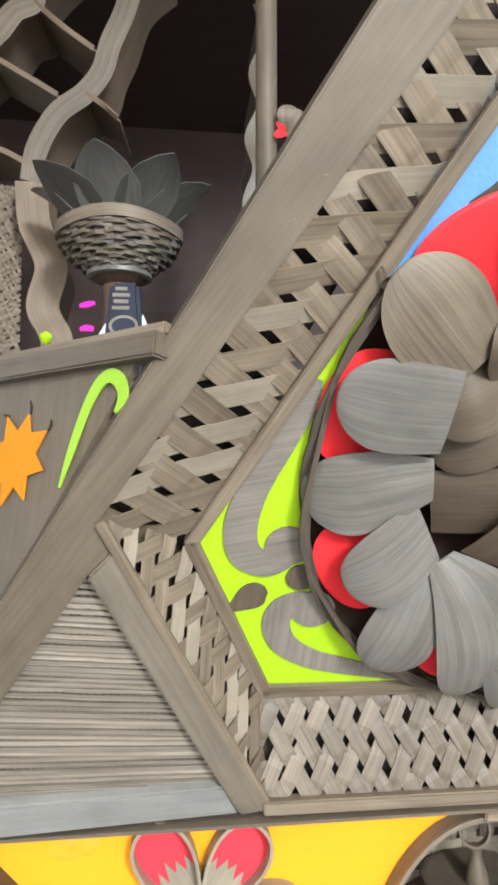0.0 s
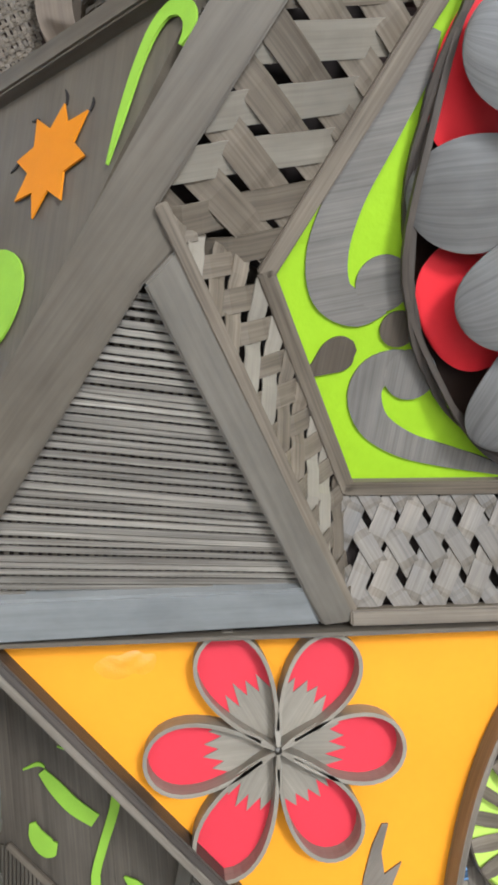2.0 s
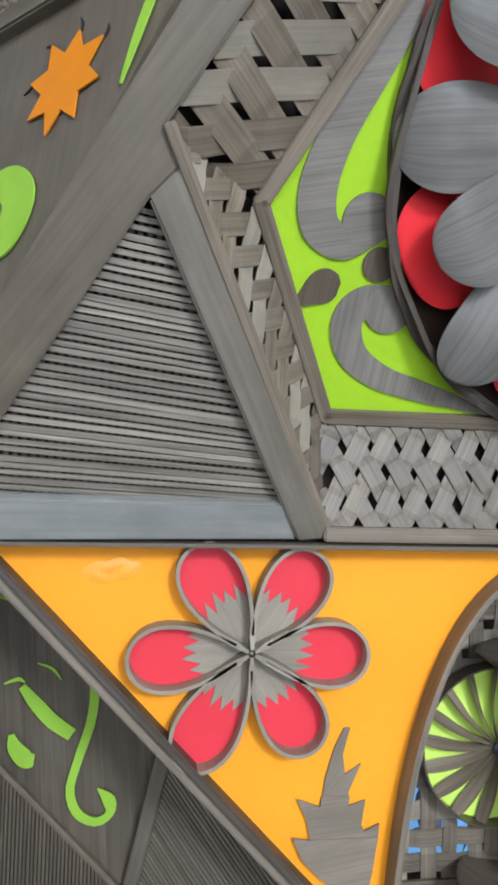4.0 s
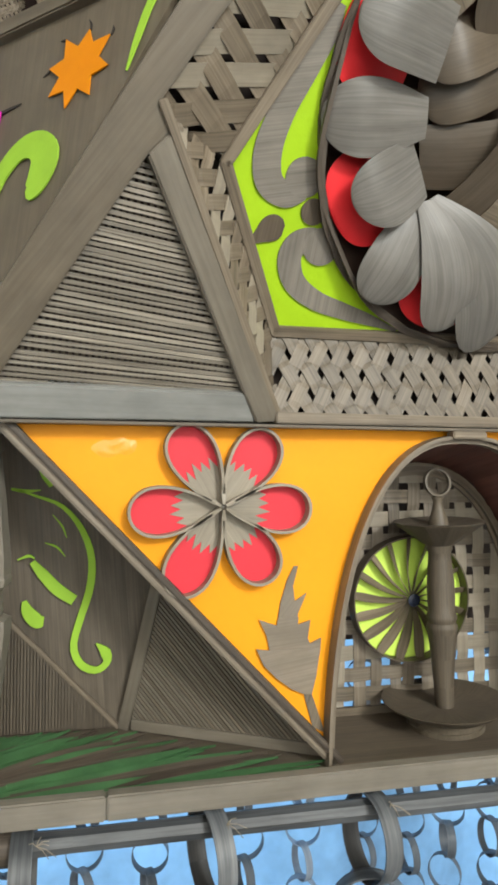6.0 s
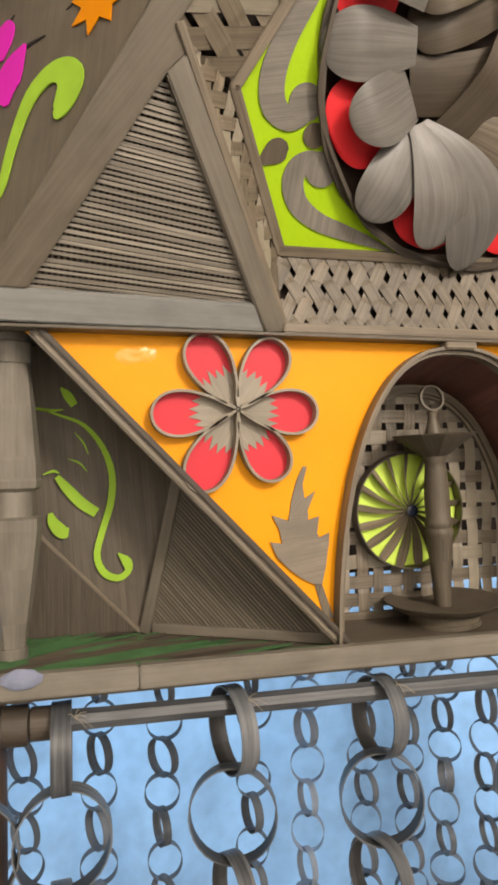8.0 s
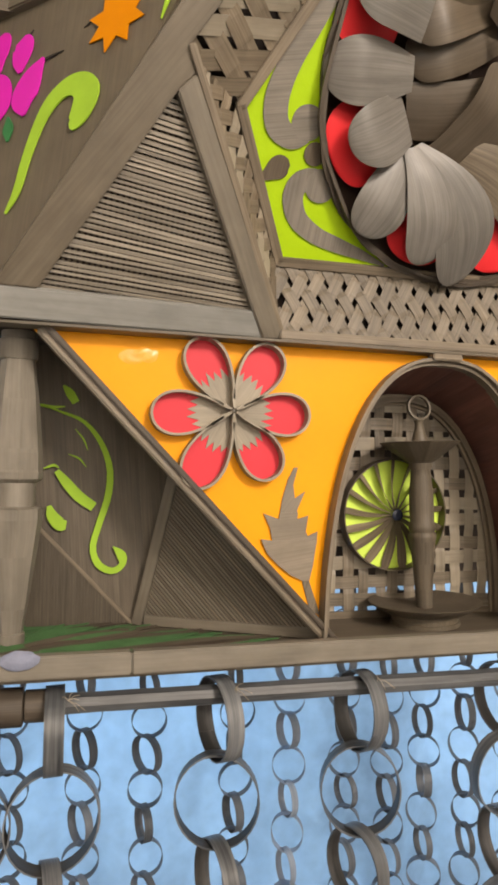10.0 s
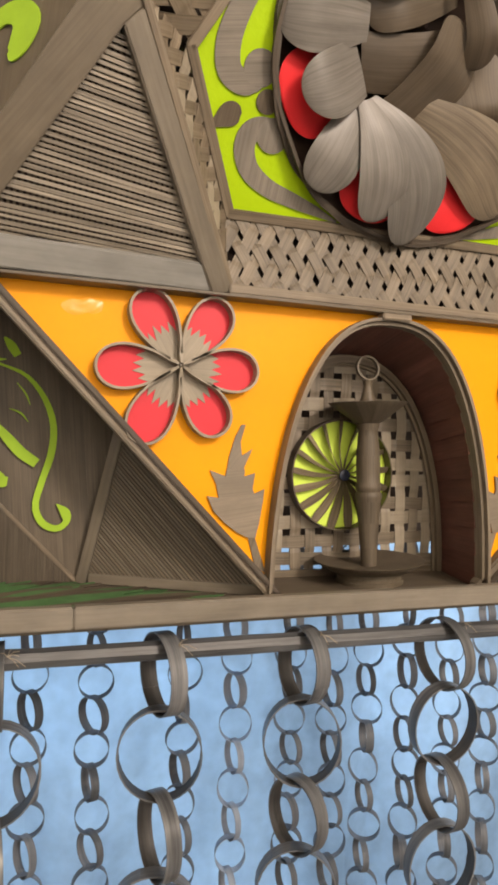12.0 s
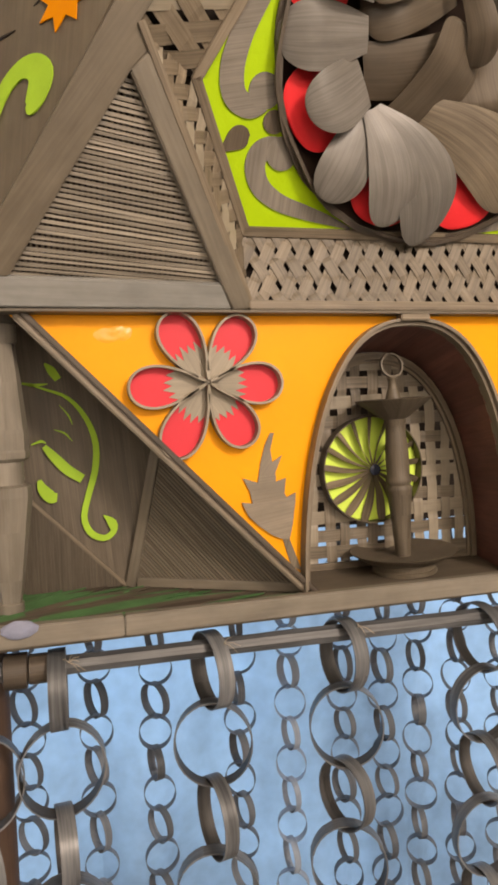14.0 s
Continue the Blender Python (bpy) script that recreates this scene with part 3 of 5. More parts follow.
def spoon(bm, base, tip, bend, wide, foot, heights, bulge, tilt=0.0, thick=0.0007, nu=22, nv=10, blunt=2.1):
    """A leaf strip laid out as a petal: from base to a broad round tip (u, v), bowed sideways by bend; foot: its width at the base."""
    lay = uv_of(bm)
    (bu, bv), (tu, tv) = base, tip
    du, dv = tu - bu, tv - bv
    length = math.hypot(du, dv)
    nu_, nv_ = -dv / length, du / length
    shoulder = min(max(1 - 0.60 * wide / length, 0.42), 0.72)
    hs = smooth_line([(h,) for h in heights], nu + 1)
    sheets, widths = [], []
    for off in (0.0, -thick):
        rows = []
        for i in range(nu + 1):
            s = 1 - (1 - i / nu) ** 1.6
            side = bend * 4 * s * (1 - s)
            cu, cv = bu + du * s + nu_ * side, bv + dv * s + nv_ * side
            w = foot + (wide - foot) * math.sin(min(s / shoulder, 1) * math.pi / 2) ** 1.1
            if s > shoulder:
                w *= math.sqrt(max(0.0, 1 - ((s - shoulder) / (1 - shoulder)) ** blunt))
            w = max(w, 0.0006)
            widths.append(w)
            k = s * nu
            lo = min(int(k), nu - 1)
            h0 = hs[lo][0] + (hs[lo + 1][0] - hs[lo][0]) * (k - lo)
            row = []
            for j in range(nv + 1):
                x = j / nv * 2 - 1
                h = h0 + bulge * (1 - x * x) * min(1, w / 0.03) + tilt * x * w
                row.append(bm.verts.new(G.p(cu + nu_ * x * w / 2, cv + nv_ * x * w / 2, h + off)))
            rows.append(row)
        sheets.append(rows)
    for rows in sheets:
        for i in range(nu):
            for j in range(nv):
                f = bm.faces.new((rows[i][j], rows[i + 1][j], rows[i + 1][j + 1], rows[i][j + 1]))
                for lo, (p, q) in zip(f.loops, ((i, j), (i + 1, j), (i + 1, j + 1), (i, j + 1))):
                    lo[lay].uv = ((1 - (1 - p / nu) ** 1.6) * length, (q / nv - 0.5) * (0.6 * widths[p] + 0.4 * wide))
    a, b = sheets
    rim = [(i, 0) for i in range(nu + 1)] + [(nu, j) for j in range(1, nv + 1)] + [(i, nv) for i in range(nu - 1, -1, -1)] + [(0, j) for j in range(nv - 1, 0, -1)]
    for p, q in zip(rim, rim[1:] + rim[:1]):
        bm.faces.new((a[p[0]][p[1]], a[q[0]][q[1]], b[q[0]][q[1]], b[p[0]][p[1]]))
    return bm


def build_bloom():
    # red card petals: tip and width
    for u, v, w in ((-147, 35, 70), (-135, -85, 70), (-46, -163, 64), (52, -163, 66), (120, -112, 60), (-84, 136, 80), (4, 172, 60), (92, 138, 60), (150, -4, 60)):
        part("red_petal", spoon(bmesh.new(), (u * 0.00060, v * 0.00060), (u / 1000, v / 1000), 0.0, w / 1000, w / 1150, [-0.016, -0.004, 0.002, 0.004], 0.002, blunt=3.6), M_RED, bloom, smooth=True)
    # palm petals: base, tip, sideways bow, width, foot, height at the base, middle and tip, tilt
    for bu, bv, tu, tv, bow, w, foot, h0, h1, h2, tilt in (
            (-62, 54, -115, 107, 0, 58, 38, 0, 13, 10, 0.08), (-74, 30, -140, 43, 0, 50, 47, 8, 18, 14, 0.06), (-76, -14, -153, -21, 0, 50, 26, 2, 12, 4, 0.05),
            (-75, -46, -127, -72, 2, 50, 42, 4, 23, 22, 0.06), (-68, -70, -100, -142, 2, 46, 16, 2, 18, 16, 0.06), (-66, -68, -37, -161, 10, 50, 14, 5, 24, 20, -0.02),
            (-64, -68, 3, -176, 20, 60, 20, 3, 21, 15, -0.03), (-8, -68, 92, -138, 12, 64, 30, -4, 16, 12, 0.05), (52, -50, 140, -98, 8, 54, 26, -4, 18, 12, 0.10),
            (66, -14, 152, -36, 8, 52, 26, -4, 18, 12, 0.10), (68, 24, 154, 34, 8, 52, 26, -4, 18, 12, 0.10), (56, 66, 126, 108, 8, 52, 26, -4, 18, 12, 0.10),
            (22, 90, 62, 160, 6, 52, 26, -4, 18, 12, 0.10), (-20, 92, -30, 170, 6, 52, 26, -4, 18, 12, 0.10)):
        bm = spoon(bmesh.new(), (bu / 1000, bv / 1000), (tu / 1000, tv / 1000), bow / 1000, w / 1000, foot / 1000, [h0 / 1000, (h0 + h1) / 1700, h1 / 1000, h2 / 1000], 0.0016, tilt)
        part("petal", bm, M_PALM if (tu, tv) in ((-115, 107), (92, -138)) else M_PETAL, bloom, smooth=True)
    # brown inner loops, their leaf brown lowered for the shade deep in the flower
    for bu, bv, tu, tv, bow, w, foot, h0, h1, h2, tilt in (
            (-68, -40, 14, -22, -4, 46, 45, -18, -8, -14, 0.0), (-26, -78, 14, 2, -8, 54, 50, -8, 3, -8, 0.10), (6, 32, -76, -2, 4, 40, 36, -30, -12, -18, 0.10), (-8, 54, -82, 24, 0, 46, 40, -30, -6, -12, 0.15),
            (4, 40, 28, -30, 4, 22, 14, -6, 10, 4, 0.30), (34, -16, 52, -80, -6, 56, 48, -18, 2, -8, 0.2),
            (4, 30, 30, 84, 8, 48, 38, -22, 0, -12, 0.25), (20, 14, 80, 34, 8, 48, 38, -22, -2, -12, 0.25), (26, -6, 76, -36, 8, 48, 36, -24, -4, -12, 0.25), (-20, 40, -36, 92, 6, 48, 40, -24, -4, -10, 0.2)):
        bm = spoon(bmesh.new(), (bu / 1000, bv / 1000), (tu / 1000, tv / 1000), bow / 1000, w / 1000, foot / 1000, [h0 / 1000, (h0 + h1) / 2000, h1 / 1000, h2 / 1000], 0.0025, tilt, blunt=4.0)
        part("inner_petal", bm, M_BROWN, bloom, smooth=True)
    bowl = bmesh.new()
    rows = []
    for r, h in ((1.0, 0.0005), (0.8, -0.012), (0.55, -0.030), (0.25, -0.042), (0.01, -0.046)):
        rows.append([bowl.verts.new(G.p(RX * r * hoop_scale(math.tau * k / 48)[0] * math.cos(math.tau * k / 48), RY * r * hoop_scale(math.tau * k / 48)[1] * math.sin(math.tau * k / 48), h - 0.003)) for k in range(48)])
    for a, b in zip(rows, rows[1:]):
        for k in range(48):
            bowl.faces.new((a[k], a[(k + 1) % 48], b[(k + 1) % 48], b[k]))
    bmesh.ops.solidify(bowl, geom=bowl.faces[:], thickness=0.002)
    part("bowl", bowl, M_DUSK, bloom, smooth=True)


build_bloom()

# ---- the tulip panel ----
tulip = thing("tulip_panel", U.p(0, 0), "grey palm panel with paper tulip, star and green curls", "panel")
part("panel", plate(bmesh.new(), mm([(18, -4), (180, 240), (180, 246), (-168, 246), (-9, -4)]), U, 0.004, -0.005, 1.5708), M_BEAM, tulip)


def star():
    rng = random.Random(2)
    out = []
    for k in range(16):
        a = math.tau * k / 16 + 0.53
        r = (0.0280 if k % 2 == 0 else 0.0170) * rng.uniform(0.92, 1.06)
        out.append((0.0920 + r * math.cos(a), 0.1945 + r * math.sin(a)))
    sheet = part("star", plate(bmesh.new(), out, U, 0.0009, 0.0), M_STAR, tulip)
    for k in range(0, 16, 2):
        a = math.tau * k / 16 + 0.53
        p, q = out[k], (0.0920 + 0.034 * math.cos(a + 0.14), 0.1945 + 0.034 * math.sin(a + 0.14))
        if k in (0, 2, 4, 6):
            part("slit", plate(bmesh.new(), stroke([(*p, 0.0012), ((p[0] + q[0]) / 2 + 0.001, (p[1] + q[1]) / 2, 0.0018), (*q, 0.0003)], 8), U, 0.0006, -0.0008), M_SLIT, sheet)


star()


def curls(sign):
    def m(pts):
        return [(sign * p[0] - (0.010 if sign < 0 else 0), *p[1:]) for p in mm(pts)]

    stem = stroke(m([(4, 51, 2), (13, 68, 8), (18, 95, 10), (26, 122, 12), (36, 139, 15), (51, 148, 17), (65, 146, 21), (73, 136, 25), (70, 123, 22), (64, 114, 15), (60, 112, 5)]), 40)
    part("curl", plate(bmesh.new(), stem, U, 0.0012, 0.0), M_GREEN2, tulip)
    hook = stroke(m([(136, 178, 1), (142, 199, 5), (148, 217, 6), (155, 230, 7), (163, 235.5, 7.5), (171, 233.5, 7.5), (176, 227, 7), (176, 221, 6), (172.5, 216, 2)]), 40)
    part("curl", plate(bmesh.new(), hook, U, 0.0012, 0.0), M_GREEN2, tulip)


curls(1)
curls(-1)
for pts in ([(6, 136, 4), (3, 152, 28), (9, 169, 24), (19, 184, 3)], [(-28, 136, 4), (-26, 152, 26), (-31, 171, 25), (-48, 184, 5), (-56, 183, 1)],
            [(-7, 178, 4), (-8, 190, 19), (-8, 203, 23), (-12, 210, 12)], [(-33, 186, 4), (-38, 200, 22), (-37, 216, 23), (-39, 223, 9)]):
    part("tulip_petal", plate(bmesh.new(), stroke(mm(pts), 20), U, 0.0010, 0.0), M_MAGENTA, tulip)
for pts in ([(18, 182, 3), (28, 183, 2.4), (40, 184, 0.6)], [(-50, 186, 4), (-42, 184, 3), (-32, 164, 1)], [(-6, 210, 0.6), (-2, 213, 2), (1, 216, 0.6)], [(-26, 206, 0.6), (-29, 209, 2), (-32, 211, 0.6)]):
    part("slit", plate(bmesh.new(), stroke(mm(pts), 10), U, 0.0006, -0.0002), M_SLIT, tulip)
part("bud", plate(bmesh.new(), stroke(mm([(-8, 116, 2), (-9.5, 127, 11), (-12, 139, 2)]), 16), U, 0.0012, 0.0), M_LEAFGREEN, tulip)
part("top_rail", lath(bmesh.new(), U.p(0.20, 0.2475, 0.0), U.p(-0.24, 0.2475, 0.0), U.ey, 0.013, 0.012, 0.0012), M_BEAM, tulip)
part("top_lath", lath(bmesh.new(), U.p(0.20, 0.2565, -0.006), U.p(-0.24, 0.2565, -0.006), U.ey, 0.007, 0.014, 0.001), M_PALM, tulip)
far_edge = [(-0.006, -0.004), (-0.032, -0.008), (-0.197, 0.246), (-0.162, 0.246)]
part("far_board", soften(plate(bmesh.new(), far_edge, U, 0.014, 0.0, 2.1), 0.0012), M_BEAM, tulip)

# ---- orange spandrels with their flowers and leaves ----
AX, AZ, AR, AH = 0.2145, 1.050, 0.1150, 0.255   # the arch: middle, springing, half width, height


def arch_point(t, grow=0.0):
    """t from 0 (left foot) over the crown to 1: a tall arch, upright at its feet."""
    a = math.pi * (1 - t)
    c, s = math.cos(a), math.sin(a)
    x = math.copysign(abs(c) ** 0.80, c)
    return AX + (AR + grow) * x, AZ + (AH + grow) * s ** 0.92


def spandrel(sign):
    def mx(x):
        return x if sign > 0 else 2 * AX - x

    ob = thing("spandrel_panel", (mx(0.03), 0, 1.07), "glossy orange card panel beside the arch with palm mouldings", "panel", group="orange panels beside the arch")
    out = [(mx(-0.148), 1.3105), (mx(0.1000), 1.0530)]
    for k in range(1, 22):
        x, z = arch_point(k / 42)
        out.append((mx(x), z))
    out.append((mx(AX), 1.3105))
    part("card", plate(bmesh.new(), [(x, z - 1.2) for x, z in out], O, 0.003, -0.003), M_ORANGE, ob)
    a, b = V((mx(-0.1425), -0.003, 1.3100)), V((mx(0.1070), -0.003, 1.0510))
    side = V((b.z - a.z, 0, a.x - b.x)).normalized()
    part("moulding", lath(bmesh.new(), a - side * 0.0005 * sign, b - side * 0.0005 * sign, side, 0.0090, 0.014, 0.0015), M_STRIP, ob)
    part("moulding", lath(bmesh.new(), a + side * 0.0045 * -1, b + side * 0.0045 * -1, side, 0.005, 0.022, 0.001), M_VEIN, ob)
    return ob


spandrel(1)
spandrel(-1)


def petal_line(length, wide, n=36):
    """A drop-shaped outline, its point at the origin."""
    pts = []
    for k in range(n + 1):
        s = k / n
        a = math.tau * s
        r = length * (0.5 - 0.5 * math.cos(a))
        w = wide * math.sin(a) * (0.5 - 0.5 * math.cos(a)) ** 0.55 * 0.62
        pts.append((r, w))
    return pts


def orange_flower(cx, cz, name="rimmed_flower"):
    rng = random.Random(8)
    ob = thing(name, (cx, 0, cz - 0.07), "six-petalled coral flower with upright palm rims and jagged grey hearts", "flower", group="flowers on the orange panels")
    for k in range(6):
        a = radians((-2, 56, 120.5, 184, 241, 304)[k])
        ca, sa = math.cos(a), math.sin(a)

        def turn(p):
            return cx + p[0] * ca - p[1] * sa, cz - 1.2 + p[0] * sa + p[1] * ca

        line = [turn(p) for p in petal_line((0.068, 0.067, 0.068, 0.069, 0.073, 0.067)[k], 0.0385)]
        petal = part("petal", plate(bmesh.new(), line[:-1], O, 0.0012, 0.0004), M_PINK, ob)
        rim = [O.p(*q, 0.0062) for q in line[1:-1]]
        part("rim", ribbon(bmesh.new(), rim, V((0, -1, 0)), 0.0125, 0.0021), M_PALE, petal, "upright grey palm strip")
        up = []
        for j in range(9):
            w = (j / 8 - 0.5) * 0.026
            up.append(((0.030 if j % 2 == 0 else 0.039) - abs(w) * 0.35 + rng.uniform(-0.0015, 0.0015), w))
        zig = [(0.0015, -0.0008)] + up + [(0.0015, 0.0008)]
        part("heart", plate(bmesh.new(), [turn(p) for p in zig], O, 0.0007, 0.0018, a), M_PALE, petal, "jagged grey palm heart")
    for k in range(6):
        a = radians((27, 88, 152, 212.5, 272.5, 331)[k])
        d, t = V((math.cos(a), 0, math.sin(a))), V((-math.sin(a), 0, math.cos(a)))
        pts = [V((cx, -0.0134 + 0.0013 * j, cz)) + d * r for j, r in enumerate((0.002, 0.009, 0.017, 0.024))]
        part("spoke", ribbon(bmesh.new(), pts, t, [0.0016, 0.0036, 0.0040, 0.0030], 0.0010), M_PALE, ob)
    part("knot", lathe(bmesh.new(), [(0.0036, 0.0), (0.0034, 0.0110), (0.0020, 0.0122), (0.0007, 0.0126)], (cx, 0, cz), (0, -1, 0), 6), M_GREY, ob)
    return ob


orange_flower(0.0155, 1.2500)
orange_flower(2 * AX - 0.0155, 1.2500)


def leaf_cut(sign):
    """A jagged leaf in three cuts of palm and a stem."""
    def m(pts):
        return [((x / 1000 if sign > 0 else 2 * AX - x / 1000), z / 1000) for x, z in pts]

    ob = thing("leaf_cutout", (0.07 if sign > 0 else 2 * AX - 0.07, 0, 1.08), "jagged brown palm leaf cut-out glued on orange card", "leaf", group="leaves on the orange panels")
    tip = [(77, 3), (73.5, 3), (68, -8), (63, -25), (61.2, -37), (77.3, -37.2), (77, -34), (84, -18), (74.5, -24), (73, -12)]
    mid = [(61, -36.2), (60, -42), (46, -37), (52, -49), (54.5, -60.5), (53, -61), (95.3, -61.5), (96, -53), (87, -57), (85, -53), (87, -39), (77, -42), (77.4, -36.4)]
    low = [(53, -60.4), (44, -59), (50, -72), (60, -82), (72, -91), (82, -95.5), (88.5, -96), (92, -82), (94, -68), (95.4, -60.6)]
    for pts, g, h in ((tip, 0.9, 0.0), (mid, 0.1, 0.0007), (low, 0.16, 0.0014)):
        part("blade", plate(bmesh.new(), m(pts), O, 0.0012, 0.0004 + h, g), M_TAN, ob)
    part("stem", plate(bmesh.new(), m([(82, -94), (90, -122), (100, -127), (88.5, -95)]), O, 0.0011, 0.0003, 1.3), M_PALM, ob)


leaf_cut(1)
leaf_cut(-1)


def dent():
    """A small crumpled blister in the glossy card."""
    ob = thing("card_blister", (-0.064, -0.001, 1.284), "small crumpled blister in the glossy orange card", "blister")
    bm = bmesh.new()
    nx, nz = 30, 14
    grid = []
    for i in range(nx + 1):
        row = []
        for j in range(nz + 1):
            p, q = i / nx * 2 - 1, j / nz * 2 - 1
            fall = max(0.0, 1 - p * p) * max(0.0, 1 - q * q)
            lift = 0.0011 * fall * (0.9 + 0.8 * noise.noise((p * 2.6, q * 1.3, 4.0)))
            row.append(bm.verts.new((-0.064 + 0.021 * p, 0.0004 - max(lift, 0), 1.2930 + 0.0085 * q + 0.002 * p)))
        grid.append(row)
    for i in range(nx):
        for j in range(nz):
            bm.faces.new((grid[i][j], grid[i + 1][j], grid[i + 1][j + 1], grid[i][j + 1]))
    part("crease", bm, M_TAPE, ob, smooth=True)


dent()
# ---- the arched niche ----
ND = 0.088
niche = thing("arch_niche", (AX, 0.05, 1.06), "arched niche of red-brown cane with a grey palm rim", "niche")
for grow, y0, wide in ((-0.0005, -0.008, 0.014), (-0.0038, -0.004, 0.012)):
    pts = []
    for k in range(49):
        x, z = arch_point(k / 48, grow)
        pts.append(V((x, y0, z)))
    part("rim", ribbon(bmesh.new(), pts, V((0, 1, 0)), wide, 0.0030), M_STRIP, niche)
part("clip", lath(bmesh.new(), (AX - 0.014, -0.012, 1.3065), (AX + 0.016, -0.012, 1.3065), (0, 0, 1), 0.006, 0.012, 0.001), M_PALM, niche)


def back_point(t, grow=0.0):
    """The arch at the back of the niche, a little wider and lower than the mouth."""
    a = math.pi * (1 - t)
    c, s = math.cos(a), math.sin(a)
    return AX + 0.0055 + (0.1225 + grow) * math.copysign(abs(c) ** 0.86, c), AZ + (0.233 + grow) * s ** 0.94


for k in range(30):
    front = [V((x, 0.001, z)) for x, z in (arch_point((k + q) / 30, -0.0047) for q in (0, 1))]
    rear = [V((x, ND, z)) for x, z in (back_point((k + q) / 30, 0.001) for q in (0, 1))]
    mid = (front[0] + front[1]) / 2, (rear[0] + rear[1]) / 2
    side = front[1] - front[0]
    tilt = V((side.z, 0, -side.x)) * 0.10
    part("wall_slat", ribbon(bmesh.new(), list(mid), side + tilt, [side.length, (rear[1] - rear[0]).length], 0.0012), M_REDWALL, niche)
bm = bmesh.new()
rows = []
for k in range(41):
    (x, z), (xb, zb) = arch_point(k / 40, -0.0010), back_point(k / 40, 0.0045)
    rows.append([bm.verts.new((x, 0.004, z)), bm.verts.new((xb, ND + 0.004, zb))])
for a, b in zip(rows, rows[1:]):
    bm.faces.new((a[0], a[1], b[1], b[0]))
bmesh.ops.solidify(bm, geom=bm.faces[:], thickness=0.0012)
part("shell", bm, M_DARK, niche)
B = Frame((AX, ND, 1.2), (0, -1, 0))
arch_poly = [(back_point(k / 40, -0.004)[0] - AX, back_point(k / 40, -0.004)[1] - 1.2) for k in range(41)]
weave(niche, B, arch_poly, [(0.0, 0.0205, 0.0134, 0.004, M_PALE), (radians(90), 0.0178, 0.0117, 0.002, M_PALE)], M_STRIP, seed=21, lift=0.0006, thick=0.0006)
pts = [V((back_point(k / 40, -0.006)[0], ND - 0.006, back_point(k / 40, -0.006)[1])) for k in range(41)]
part("back_rim", ribbon(bmesh.new(), pts, V((0, 1, 0)), 0.009, 0.006), M_PALM, niche)
pts = [V((back_point(k / 40, -0.006)[0], ND - 0.004, back_point(k / 40, -0.006)[1])) for k in range(41)]
part("back_rim", ribbon(bmesh.new(), pts, [V((math.cos(math.pi * (1 - k / 40)), 0, math.sin(math.pi * (1 - k / 40)))) for k in range(41)], 0.012, 0.003), M_PALM, niche)
part("sill", lath(bmesh.new(), (AX - 0.106, ND - 0.002, 1.0525), (AX + 0.118, ND - 0.002, 1.0525), (0, 0, 1), 0.007, 0.003), M_PALM, niche)


# ---- bladed rosette on the lattice ----
def rosette():
    c, r, n = V((0.2115, ND - 0.001, 1.1560)), 0.0575, 17
    ob = thing("bladed_rosette", c - V((0, 0, r)), "neon green paper disc with curved brown cane blades", "rosette")
    part("disc", lathe(bmesh.new(), [(0.001, 0.0035), (r * 0.5, 0.0040), (r * 0.97, 0.0030), (r, 0.0015), (r * 0.98, 0.0)], c, (0, -1, 0), 40), M_LIME, ob)
    out = V((0, -1, 0))
    for k in range(n):
        a = math.tau * (k + 0.35) / n
        d, t = V((math.cos(a), 0, math.sin(a))), V((-math.sin(a), 0, math.cos(a)))
        pts, sides = [], []
        for i in range(9):
            q = i / 8
            lean = radians(82 - 44 * q)
            pts.append(c + d * (r * (0.07 + 0.92 * q)) + t * (0.0018 * math.sin(math.pi * 1.3 * q)) + out * (0.0115 - 0.0035 * q))
            sides.append(t * math.cos(lean) + out * math.sin(lean))
        part("blade", ribbon(bmesh.new(), pts, sides, [0.0050, 0.0068, 0.0080, 0.0088, 0.0094, 0.0098, 0.0098, 0.0090, 0.0070], 0.0006), M_PALM, ob, smooth=True)
    edge = [c + V((r * math.cos(math.tau * k / 48), -0.008, r * math.sin(math.tau * k / 48))) for k in range(48)]
    part("hem", ribbon(bmesh.new(), edge, V((0, 1, 0)), 0.014, 0.0012, True), M_BROWN, ob)
    part("hub", lathe(bmesh.new(), [(0.001, 0), (0.006, 0.001), (0.006, 0.002), (0.003, 0.003)], c + V((0, -0.016, 0)), (0, -1, 0), 14), M_INK, ob)


rosette()


